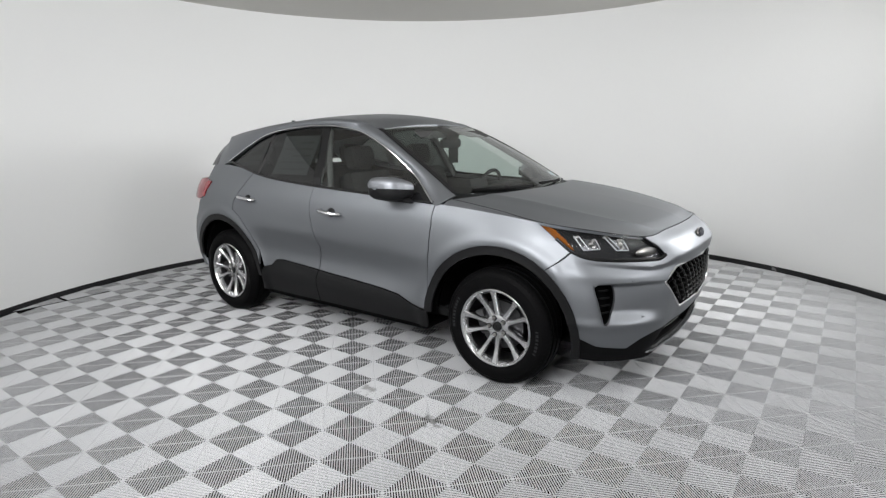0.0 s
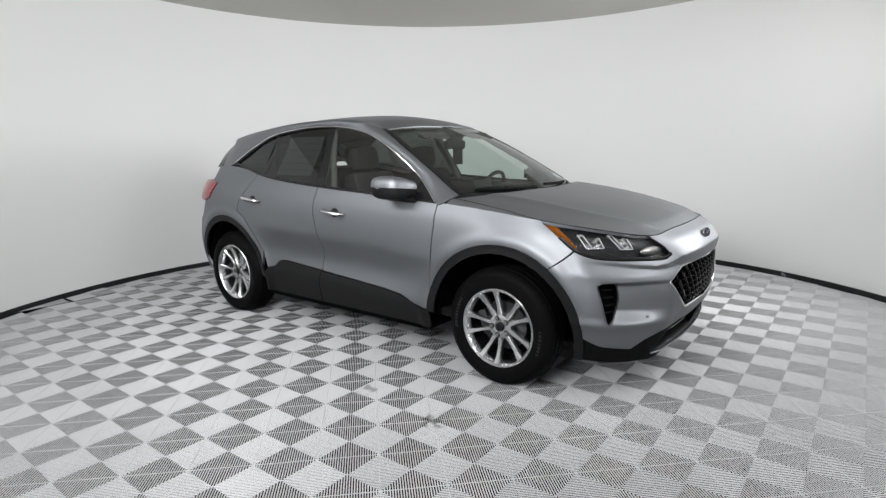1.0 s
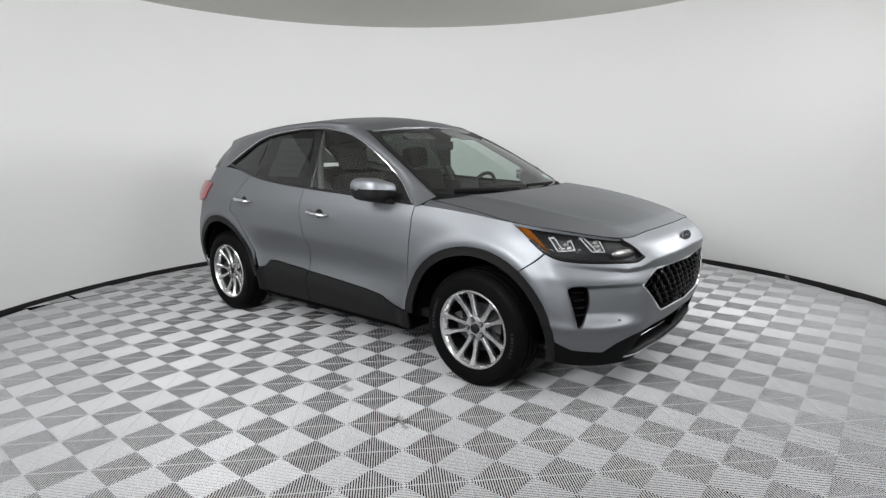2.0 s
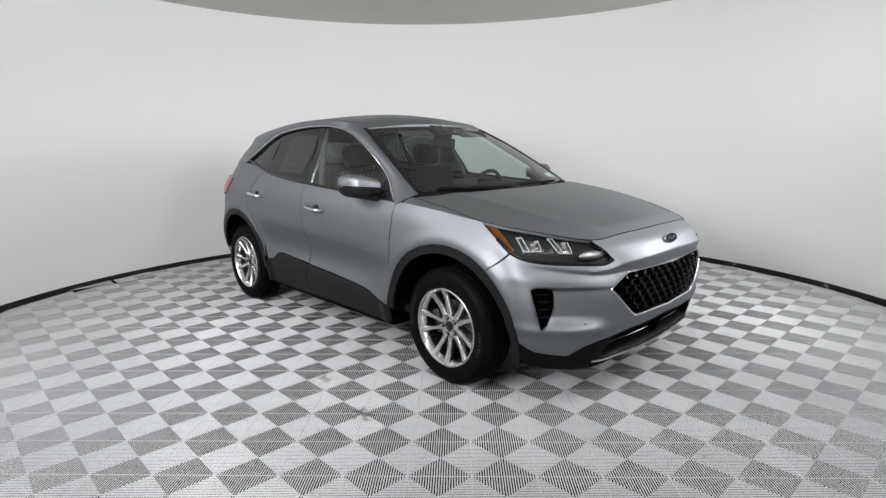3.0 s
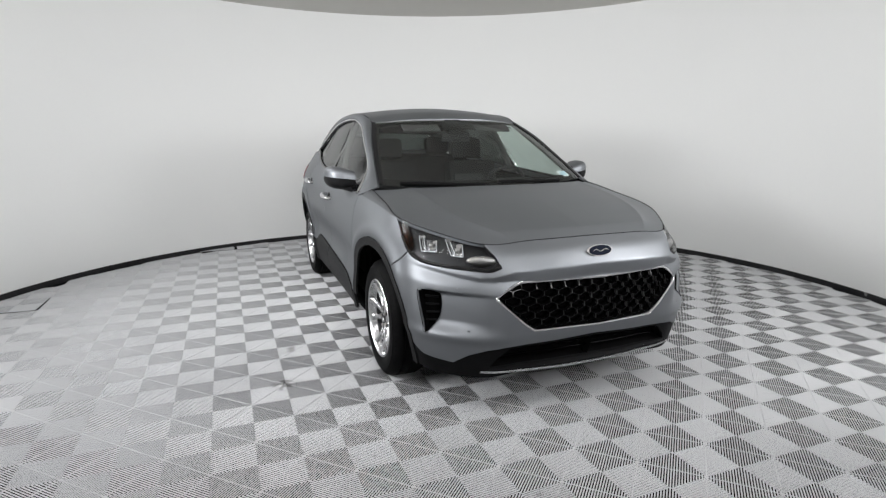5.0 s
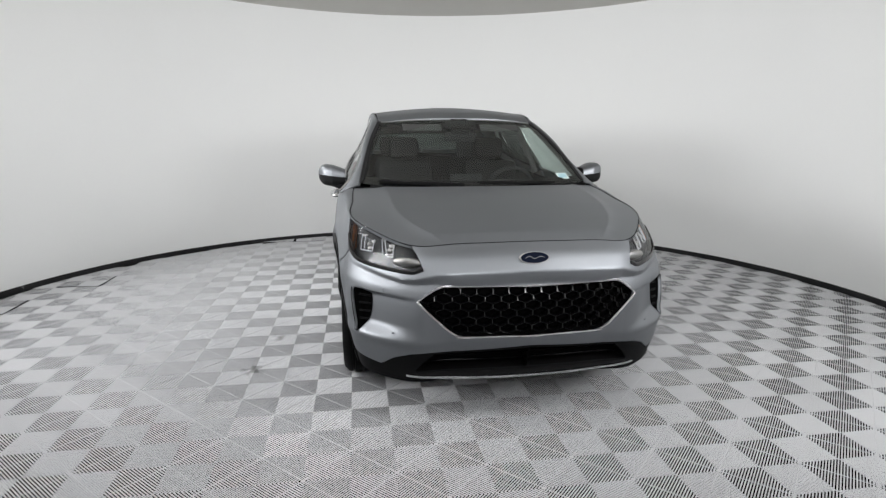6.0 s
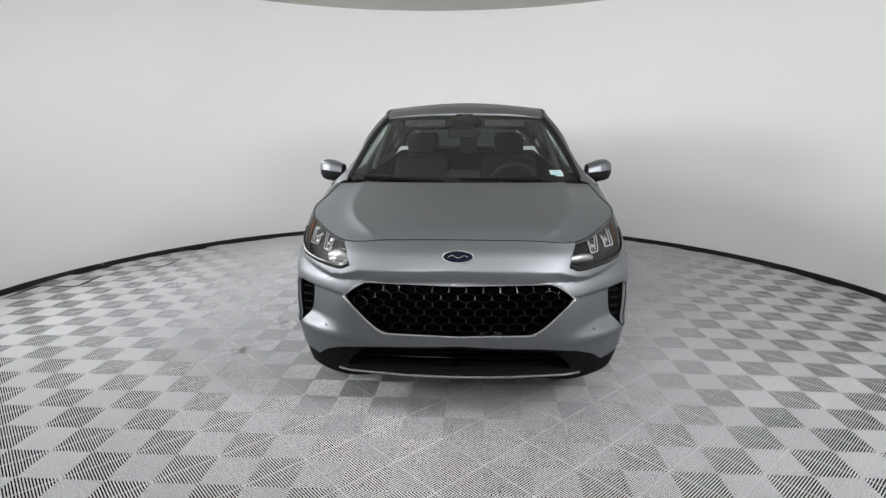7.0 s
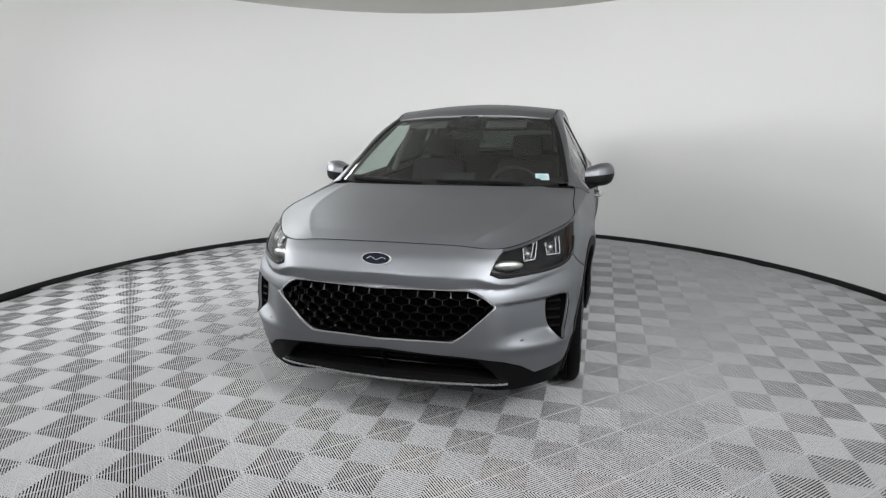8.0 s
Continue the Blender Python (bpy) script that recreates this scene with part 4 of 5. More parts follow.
        g = coons([tuple(a0), (0.775, 1.52, 1.272), (0.757, 1.64, 1.268)], [tuple(a1), (0.55, 1.69, 1.508), (0.535, 1.70, 1.505)], [tuple(a0), tuple((a0 + a1) / 2 + [0.015, 0, 0.01]), tuple(a1)],
                  [(0.757, 1.64, 1.268), (0.66, 1.68, 1.39), (0.535, 1.70, 1.505)], 16, 12)
        mesh_object("rear_pillar", *sided(*patch(g, 0.01, (-1, 0, 0), False), side), PAINT, car)
        g = coons([(0.755, 1.645, 1.27), (0.74, 1.745, 1.268)], [(0.535, 1.70, 1.503), (0.50, 1.75, 1.498)], [(0.755, 1.645, 1.27), (0.66, 1.682, 1.39), (0.535, 1.70, 1.503)], [(0.74, 1.745, 1.268), (0.635, 1.755, 1.39), (0.50, 1.75, 1.498)], 8, 10)
        mesh_object("spoiler_fin", *sided(*patch(g, 0.01, (-1, 0, 0), False), side), BLACK, car, "gloss black fin beside the rear window")
    g = coons([(0, 2.04, 1.27), (0.45, 1.95, 1.27), (0.74, 1.745, 1.268)], [(0, 1.86, 1.495), (0.3, 1.83, 1.495), (0.50, 1.75, 1.495)], [(0, 2.04, 1.27), (0, 1.86, 1.495)], [(0.74, 1.745, 1.268), (0.50, 1.75, 1.495)], 20, 10)
    mesh_object("rear_window", *both(*patch(g, 0.004)), PRIVACY, car, "dark tinted rear window", merge=0.0004).visible_shadow = False
    g = coons([(0, 1.82, 1.53), (0.3, 1.78, 1.527), (0.55, 1.66, 1.514)], [(0, 1.95, 1.507), (0.3, 1.92, 1.505), (0.49, 1.77, 1.502)], [(0, 1.82, 1.53), (0, 1.95, 1.507)], [(0.55, 1.66, 1.514), (0.49, 1.77, 1.502)], 20, 8)
    mesh_object("spoiler", *both(*patch(g, 0.03)), PAINT, car, "silver roof spoiler", merge=0.0004)
    return hood


build_top()


def between(curve, y):
    return float(np.interp(y, [a for a, _ in curve], [b for _, b in curve]))


def build_windows():
    top, low = spline(DAYLIGHT, 160), spline(BELT, 120)

    def region(a_low, a_top, b_low, b_top):
        """The glass outline between two slanted lines, each from the belt to the roof."""
        t = [q for q in top if a_top <= q[0] <= b_top]
        lo = [q for q in low if a_low <= q[0] <= b_low]
        ends = [(a_low, between([tuple(q) for q in low], a_low))], [(b_low, between([tuple(q) for q in low], b_low))]
        tops = [(a_top, between([tuple(q) for q in top], a_top))], [(b_top, between([tuple(q) for q in top], b_top))]
        return ends[0] + lo + ends[1] + tops[1] + t[::-1] + tops[0]

    def ruled(a, b):
        """The pane itself: straight from the belt line up to the roof line at each length."""
        zb, zt = np.interp(a, low[:, 0], low[:, 1]), np.interp(a, top[:, 0], top[:, 1])
        w = np.clip((b - zb) / np.maximum(zt - zb, 0.03), 0, 1)
        n = np.stack([np.full(len(a), 0.908), 0.0 * a, np.full(len(a), 0.418)], 1)
        return np.stack([(1 - w) * pane_x(a, zb) + w * pane_x(a, zt), a, b], 1) - 0.004 * n, n

    for side in (-1, 1):
        for door, glass_mat, loop, text in (("front_door", DOOR_GLASS, region(-0.90, -0.895, 0.15, 0.26), "green-tinted front door glass"), ("rear_door", PRIVACY, region(0.235, 0.345, 0.925, 0.905), "dark privacy door glass"),
                                            ("rear_door", PRIVACY, region(0.965, 0.945, 1.41, 1.415), "dark rear quarter glass")):
            ob = mesh_object("window_pane", *sided(*trimmed(loop, ruled, (), 0.03, 0.0, 0.004), side), glass_mat, PANELS[door, side], text, merge=0.0004)
            ob.visible_shadow = False
        for loop, text in ((region(0.15, 0.26, 0.235, 0.345), "gloss black centre pillar cover"), (region(0.925, 0.905, 0.965, 0.945), "black window divider")):
            mesh_object("pillar_cover", *sided(*trimmed(loop, on_pane(0.0), (), 0.02, 0.0, 0.02), side), BLACK, car, text, merge=0.0004)
        seal = [(pane_x(y, z) + 0.006, y, z + 0.004) for y, z in BELT]
        mesh_object("belt_seal", *sided(*sweep(spline(seal, 50), ring(0.022, 0.02, 8), up=(0.3, 0, 1)), side), BLACK, car, "black belt seal under the windows")
        trim = [(pane_x(y, z) + 0.014, y, z + 0.004) for y, z in DAYLIGHT]
        mesh_object("window_trim", *sided(*sweep(spline(trim, 100), [(-0.006, -0.006), (0.006, -0.006), (0.006, 0.002), (0.003, 0.006), (-0.003, 0.006), (-0.006, 0.002)], up=(0.9, 0, 0.42)), side), CHROME, car, "bright metal trim round the side windows")
        # handles
        for door, y, z, x in (("front_door", -0.026, 0.975, 0.962), ("rear_door", 0.965, 1.020, 0.945)):
            pts = [(x - 0.02, y - 0.105, z - 0.010), (x + 0.024, y - 0.085, z - 0.008), (x + 0.038, y, z), (x + 0.024, y + 0.085, z + 0.008), (x - 0.02, y + 0.105, z + 0.010)]
            handle = mesh_object("handle", *sided(*sweep(spline(pts, 22), ring(0.042, 0.030, 10), taper=0.3), side), ALLOY, PANELS[door, side], "silver pull handle")
            # a black ellipsoid paints the shade of the body-coloured cup
            bm = bmesh.new()
            bmesh.ops.create_uvsphere(bm, u_segments=20, v_segments=12, radius=1)
            bmesh.ops.transform(bm, matrix=Matrix.Translation((side * (x - 0.014), y, z - 0.008)) @ Matrix.Diagonal((0.0155, 0.046, 0.037, 1)), verts=bm.verts)
            part("handle_cup_shade", bm, CLADDING, PANELS[door, side], "black bulge drawing the shade of the recess behind the handle")


build_windows()


def build_mirror(side):
    """A door mirror: painted cap over a black foot."""
    n, m = 28, 24
    pts = np.empty((n, m, 3))
    for i in range(n):
        u = i / (n - 1)
        x = 0.888 + 0.190 * u
        size = (0.72 + 0.28 * min(1, u * 2.2)) * (1 - max(0, (u - 0.60) / 0.40) ** 2.8 * 0.98) ** 0.5
        tall, deep = 0.074 * size, 0.112 * size
        y = -0.655 + 0.085 * u
        for j in range(m):
            a = 2 * math.pi * j / m
            ca, sa = math.cos(a), math.sin(a)
            pts[i, j] = x, y + deep * math.copysign(abs(ca) ** 0.62, ca), 1.158 + 0.018 * u + tall * math.copysign(abs(sa) ** 0.66, sa)
    verts = [tuple(q) for q in pts.reshape(-1, 3)]
    upper, lower = [], []
    for i in range(n - 1):
        for j in range(m):
            f = (i * m + j, i * m + (j + 1) % m, (i + 1) * m + (j + 1) % m, (i + 1) * m + j)
            (lower if math.sin(2 * math.pi * (j + 0.5) / m) < -0.02 else upper).append(f)
    lower.append(tuple(range(m)))
    upper.append(tuple((n - 1) * m + j for j in reversed(range(m))))
    cap = mesh_object("door_mirror", *sided(verts, upper, side), PAINT, car, "silver door mirror with black foot")
    shell = [(x, y, z - 0.003) for x, y, z in verts]
    mesh_object("mirror_housing", *sided(shell, lower, side), CLADDING, cap, "black lower mirror housing")
    foot = [(0.87, -0.715, 1.082), (0.90, -0.68, 1.092), (0.94, -0.63, 1.102), (1.00, -0.59, 1.110)]
    mesh_object("mirror_foot", *sided(*sweep(spline(foot, 16), ring(0.13, 0.042, 10)), side), CLADDING, cap, "black mirror foot")
    sail = trimmed([(-0.885, 1.092), (-0.70, 1.104), (-0.70, 1.205)], on_pane(0.006), (), 0.02, 0, 0.02)
    mesh_object("mirror_sail", *sided(*sail, side), BLACK, cap, "black triangle at the mirror's foot", merge=0.0004)
    bm = bmesh.new()
    box(bm, (side * 0.985, -0.525, 1.168), (0.13, 0.03, 0.085), None, 0.012)
    part("mirror_pane", bm, MIRROR, cap, "mirror glass")


build_mirror(-1)
build_mirror(1)


def build_wheel(place, turn):
    """One wheel with the outer face to +x: tyre, alloy rim with five twin spokes, disc and caliper."""
    wheel = new("wheel")
    prof = [(-0.105, 0.232), (-0.115, 0.262), (-0.114, 0.300), (-0.104, 0.333), (-0.088, 0.350), (-0.070, 0.357), (-0.062, 0.358), (-0.060, 0.350), (-0.050, 0.350), (-0.048, 0.3595),
            (-0.006, 0.360), (-0.005, 0.351), (0.005, 0.351), (0.006, 0.360), (0.048, 0.3595), (0.050, 0.350), (0.060, 0.350), (0.062, 0.358), (0.070, 0.357), (0.088, 0.350),
            (0.104, 0.333), (0.111, 0.318), (0.114, 0.316), (0.116, 0.300), (0.117, 0.285), (0.115, 0.262), (0.109, 0.248), (0.105, 0.236)]
    tyre = mesh_object("tyre", *lathe(prof, 96), RUBBER, wheel, "black all-season tyre")
    verts, faces = [], []
    for i in range(72):
        for y0, y1, off in ((-0.104, -0.064, 0.0), (0.064, 0.104, 0.5)):
            a = 2 * math.pi * (i + off) / 72
            for x, da, r in ((y0, 0.0, 0.3345 if y0 < 0 else 0.3585), (y1, 0.02, 0.3585 if y0 < 0 else 0.3345), (y1, 0.042, 0.3585 if y0 < 0 else 0.3345), (y0, 0.022, 0.3345 if y0 < 0 else 0.3585)):
                verts.append((x, (r + 0.003) * math.cos(a + da), (r + 0.003) * math.sin(a + da)))
            k = len(verts) - 4
            faces.append((k, k + 1, k + 2, k + 3))
    tagged(mesh_object("tread_blocks", verts, faces, RUBBER, wheel, smooth=False), kind="stuff")
    for centre, count in ((150, 9), (-25, 7)):
        for k in range(count):
            a = radians(centre + (k - count / 2) * 4.6)
            bm = bmesh.new()
            box(bm, (0, 0, 0), (0.0016, 0.010 + 0.004 * (k % 3), 0.017), None, 0)
            bmesh.ops.transform(bm, matrix=pose(0.1172, 0.288 * math.cos(a), 0.288 * math.sin(a), math.degrees(a) - 90, 0, 0), verts=bm.verts)
            part("sidewall_mark", bm, DASH, tyre, "raised grey mark on the sidewall", smooth=False)
    lip = [(0.100, 0.2425), (0.109, 0.242), (0.113, 0.238), (0.112, 0.231), (0.106, 0.226), (0.098, 0.222), (0.080, 0.214), (0.066, 0.211)]
    mesh_object("rim_lip", *lathe(lip, 96), ALLOY, wheel)
    barrel = [(0.100, 0.240), (0.090, 0.226), (0.075, 0.220), (0.05, 0.214), (-0.02, 0.205), (-0.09, 0.214), (-0.108, 0.236)]
    rim = mesh_object("rim", *lathe(barrel, 96), SHADED_ALLOY, wheel, "bright silver alloy rim with five twin spokes")
    hub = [(0.0, 0.080), (0.055, 0.079), (0.070, 0.074), (0.074, 0.064), (0.072, 0.034), (0.066, 0.031), (0.066, 0.0)]
    mesh_object("hub", *lathe(hub, 48), ALLOY, wheel)
    cap = [(0.064, 0.0290), (0.071, 0.0275), (0.073, 0.023), (0.0745, 0.0)]
    mesh_object("centre_cap", *lathe(cap, 40), BLACK, wheel, "dark centre cap")
    for k in range(5):
        mid = radians(90 + 72 * k)
        for sgn in (-1, 1):
            pts, ups = [], []
            for t in np.linspace(0, 1, 9):
                r = 0.058 + 0.166 * t
                off = sgn * (0.018 + 0.040 * t**1.1)
                x = 0.066 + 0.034 * t - 0.010 * math.sin(math.pi * t)
                pts.append((x, r * math.cos(mid) - off * math.sin(mid), r * math.sin(mid) + off * math.cos(mid)))
            v, f = sweep(pts, [(-0.015, -0.034), (0.015, -0.034), (0.014, -0.004), (0.008, 0.005), (-0.008, 0.005), (-0.014, -0.004)], up=(1, 0, 0))
            # the spoke narrows at mid-length and flares where it meets the rim
            flare = [1.30, 1.22, 1.14, 1.08, 1.08, 1.14, 1.26, 1.46, 1.80]
            v = [(q[0], *(c + (e - c) * flare[i // 6] for c, e in zip(pts[i // 6][1:], q[1:]))) for i, q in enumerate(v)]
            mesh_object("spoke", v, f, ALLOY, wheel)
        a = radians(90 + 72 * k)
        bm = bmesh.new()
        bmesh.ops.create_cone(bm, cap_ends=True, segments=12, radius1=0.0115, radius2=0.009, depth=0.026)
        bmesh.ops.transform(bm, matrix=pose(0.072, 0.055 * math.cos(a), 0.055 * math.sin(a), 0, 90, 0), verts=bm.verts)
        part("lug_nut", bm, STEEL, wheel)
        # a flat black disc stands for the shade in the lug pocket
        bm = bmesh.new()
        bmesh.ops.create_cone(bm, cap_ends=True, segments=20, radius1=0.0165, radius2=0.0165, depth=0.003)
        bmesh.ops.transform(bm, matrix=pose(0.0735, 0.055 * math.cos(a), 0.055 * math.sin(a), 0, 90, 0), verts=bm.verts)
        part("lug_pocket_shade", bm, BLACK, wheel)
    disc = [(0.018, 0.06), (0.018, 0.150), (0.012, 0.152), (-0.006, 0.152), (-0.012, 0.150), (-0.012, 0.06)]
    mesh_object("brake_disc", *lathe(disc, 64), SHADED_ALLOY, wheel, "grey steel brake disc")
    bm = bmesh.new()
    box(bm, (0.015, -0.115, 0.045), (0.07, 0.06, 0.15), None, 0.012)
    part("caliper", bm, SHADED_ALLOY, wheel, "grey brake caliper")
    bm = bmesh.new()
    bmesh.ops.create_cone(bm, cap_ends=True, segments=48, radius1=0.205, radius2=0.205, depth=0.01)
    bmesh.ops.transform(bm, matrix=pose(-0.06, 0, 0, 0, 90, 0), verts=bm.verts)
    part("back_plate", bm, MATT, wheel)
    wheel.parent = car
    wheel.matrix_basis = place @ pose(0, 0, 0, turn, 0, 0)
    return wheel


for side in (-1, 1):
    for y in (-1.347, 1.355):
        build_wheel(pose(side * 0.805, y, 0.357, 0, 0, 180 if side < 0 else 0), 20 if y < 0 else 27)
        # wheel well
        prof = [(0.55, 0.05), (0.55, 0.435), (0.62, 0.447), (0.93, 0.449)]
        v, f = lathe(prof, 48)
        v = [(min(x, 0.86 if zz > 0.02 else 0.74), yy + y, max(zz + 0.358, 0.30)) for x, yy, zz in v]
        mesh_object("wheel_well", *sided(v, f, side), MATT, car, "black wheel well liner", merge=0.0004)


def build_underbody():
    bm = bmesh.new()
    box(bm, (0, 0.05, 0.27), (1.74, 1.70, 0.10), None, 0.03)
    part("underbody", bm, MATT, car, "black underbody tray")
    bm = bmesh.new()
    box(bm, (0, -1.45, 0.30), (1.06, 1.05, 0.10), None, 0.03)
    part("engine_tray", bm, MATT, car, "black tray under the engine")
    bm = bmesh.new()
    box(bm, (0, 1.55, 0.34), (1.06, 1.1, 0.12), None, 0.03)
    part("rear_tray", bm, MATT, car, "black rear underbody")
    bm = bmesh.new()
    box(bm, (0, -1.35, 0.75), (1.06, 0.9, 0.5), None, 0.03)
    part("engine_bay", bm, MATT, car)


build_underbody()

# ---------------------------------------------------------------- inside the car


def build_seat(x, y, width, name, label):
    """A cloth seat with cushion, backrest and headrests."""
    seat = new(name)
    tagged(seat, label)
    bm = bmesh.new()
    box(bm, (x, y, 0.62), (width, 0.52, 0.18), None, 0.05)
    part("seat", bm, SEAT, seat)
    bm = bmesh.new()
    box(bm, (x, y + 0.30, 0.93), (width * 0.94, 0.17, 0.62), Euler((radians(-16), 0, 0)).to_matrix(), 0.08)
    part("backrest", bm, SEAT, seat)
    for k in ([0] if width < 0.8 else [-0.42, 0.42]):
        bm = bmesh.new()
        box(bm, (x + k, y + 0.43, 1.335), (0.26, 0.12, 0.19), Euler((radians(-10), 0, 0)).to_matrix(), 0.058)
        part("headrest", bm, SEAT, seat)
    seat.parent = car
    return seat


def build_interior():
    build_seat(-0.38, -0.20, 0.52, "front_seat", "charcoal cloth front seat")
    build_seat(0.38, -0.20, 0.52, "front_seat", "charcoal cloth front seat")
    build_seat(0.0, 0.70, 1.28, "rear_bench", "charcoal cloth rear bench")
    bm = bmesh.new()
    box(bm, (0, -0.82, 0.98), (1.46, 0.42, 0.22), Euler((radians(8), 0, 0)).to_matrix(), 0.07)
    dash = part("dashboard", bm, DASH, car, "black soft plastic dashboard")
    bm = bmesh.new()
    box(bm, (0.38, -0.68, 1.085), (0.36, 0.16, 0.08), None, 0.035)
    part("instrument_hood", bm, DASH, dash)
    bm = bmesh.new()
    box(bm, (0.0, -0.66, 1.10), (0.24, 0.03, 0.14), Euler((radians(-12), 0, 0)).to_matrix(), 0.01)
    part("screen", bm, DASH, dash, "dark dashboard screen")
    ringpts = [(0.38 + 0.185 * math.cos(2 * math.pi * i / 40), -0.50 - 0.065 * math.sin(2 * math.pi * i / 40), 1.035 + 0.172 * math.sin(2 * math.pi * i / 40)) for i in range(40)]
    wheel = mesh_object("steering_wheel", *sweep(ringpts, ring(0.03, 0.03, 10), closed=True, up=(0, -1, 0.35)), DASH, car, "black leather steering wheel")
    bm = bmesh.new()
    box(bm, (0.38, -0.505, 1.03), (0.16, 0.05, 0.12), Euler((radians(-20), 0, 0)).to_matrix(), 0.02)
    part("hub", bm, DASH, wheel)
    for k in (-1, 1):
        bm = bmesh.new()
        box(bm, (0.38 + k * 0.12, -0.50, 1.035), (0.12, 0.018, 0.035), Euler((radians(-20), 0, 0)).to_matrix(), 0.006)
        part("wheel_spoke", bm, TRIM_GREY, wheel)
    # headliner, pillars and floor
    g = coons([(0, -0.30, 1.545), (0.35, -0.27, 1.54), (0.60, -0.20, 1.515)], [(0, 1.75, 1.47), (0.3, 1.72, 1.465), (0.54, 1.66, 1.45)], [(0, -0.30, 1.545), (0, 0.3, 1.615), (0, 0.9, 1.605), (0, 1.75, 1.47)],
              [(0.60, -0.20, 1.515), (0.62, 0.3, 1.57), (0.61, 0.9, 1.55), (0.54, 1.66, 1.45)], 16, 24)
    mesh_object("headliner", *both(*patch(g, 0.01)), HEADLINER, car, "grey cloth headliner", merge=0.0004)
    for side in (-1, 1):
        for a, b, w, d in (((0.80, 0.13, 1.12), (0.635, 0.27, 1.545), 0.04, 0.05), ((0.80, -0.90, 1.12), (0.635, -0.20, 1.53), 0.045, 0.04)):
            mid = tuple((np.array(a) + b) / 2 + [0.012, 0, 0])
            mesh_object("pillar_trim", *sided(*sweep(spline([a, mid, b], 12), ring(w, d, 10), up=(1, 0, 0.4)), side), HEADLINER, car, "grey inner pillar trim")
        bm = bmesh.new()
        box(bm, (side * 0.84, 0.1, 0.80), (0.05, 1.95, 0.58), None, 0.02)
        part("door_card", bm, DASH, car, "black inner door trim")
        bm = bmesh.new()
        box(bm, (side * 0.30, -0.43, 1.505), (0.30, 0.085, 0.014), Euler((radians(32), 0, 0)).to_matrix(), 0.006)
        part("sun_visor", bm, HEADLINER, car, "grey folded sun visor")
    bm = bmesh.new()
    box(bm, (0, 0.3, 0.36), (1.66, 2.6, 0.06), None, 0.02)
    part("carpet", bm, SEAT, car, "dark carpet")
    bm = bmesh.new()
    box(bm, (0, 1.50, 0.95), (1.36, 0.5, 0.06), None, 0.02)
    part("parcel_shelf", bm, DASH, car)
    # rear-view mirror with its sensor box and a hanging card
    bm = bmesh.new()
    box(bm, (0, -0.36, 1.515), (0.15, 0.16, 0.07), Euler((radians(28), 0, 0)).to_matrix(), 0.02)
    part("sensor_box", bm, DASH, car, "black sensor box behind the windscreen")
    bm = bmesh.new()
    box(bm, (0.0, -0.40, 1.435), (0.25, 0.035, 0.07), None, 0.015)
    mirror = part("inner_mirror", bm, DASH, car, "black rear-view mirror")
    bm = bmesh.new()
    box(bm, (0.03, -0.405, 1.345), (0.13, 0.003, 0.13), None, 0.001)
    part("hanging_card", bm, SEAT, mirror, "dark card hanging from the mirror")


build_interior()


def build_wipers():
    for x0, x1 in ((0.52, -0.02), (-0.12, -0.66)):
        pts = [(x0 + (x1 - x0) * t, -1.19 + 0.20 * (abs(x0 + (x1 - x0) * t) / 0.75) ** 2 , 1.138 + 0.014 * t) for t in np.linspace(0, 1, 14)]
        arm = mesh_object("wiper", *sweep(pts, ring(0.016, 0.022, 6)), WIPER, car, "black windscreen wiper")
    bm = bmesh.new()
    box(bm, (0.625, -0.980, 1.173), (0.085, 0.002, 0.066), Euler((radians(-58), 0, radians(14))).to_matrix(), 0)
    card = part("sticker", bm, PAPER, car, "white and pale blue sticker inside the windscreen", smooth=False)
    for k in range(3):
        bm = bmesh.new()
        box(bm, (0.623, -0.998 + 0.013 * k, 1.167 + 0.0085 * k), (0.06, 0.001, 0.008), Euler((radians(-58), 0, radians(14))).to_matrix(), 0)
        part("print_bar", bm, PAPER_BLUE, card, "pale blue print", smooth=False)


build_wipers()


def build_window_sheet():
    """A printed price sheet behind the dark rear door glass."""
    c, top, low = 0.26, 1.51, 1.215
    verts, faces = [], []
    for j in range(6):
        z = low + (top - low) * j / 5
        for y in (0.36, 0.78):
            verts.append((-pane_x(y, z) + 0.016, y, z))
    faces = grid_faces(6, 2)
    k = len(verts)
    verts += [(x + 0.0015, y, z) for x, y, z in verts]
    faces += grid_faces(6, 2, k)
    sheet = mesh_object("window_sheet", verts, faces, SHADED_PAPER, PANELS["rear_door", -1], "white printed sheet, greyed for shade, behind the rear door glass")
    for j in range(5):
        z = 1.25 + 0.05 * j
        w = (0.30, 0.34, 0.22, 0.33, 0.16)[j]
        bars = [(-pane_x(y, zz) + 0.0135, y, zz) for zz in (z, z + 0.014) for y in (0.40, 0.40 + w)]
        mesh_object("print_bar", bars, [(0, 1, 3, 2)], TRIM_GREY, sheet, smooth=False)


build_window_sheet()

# ---------------------------------------------------------------- floor tiles
PITCH, ORIGIN, TURN = 0.2025, (-0.058, -0.297), -0.0076
RIBS = 25


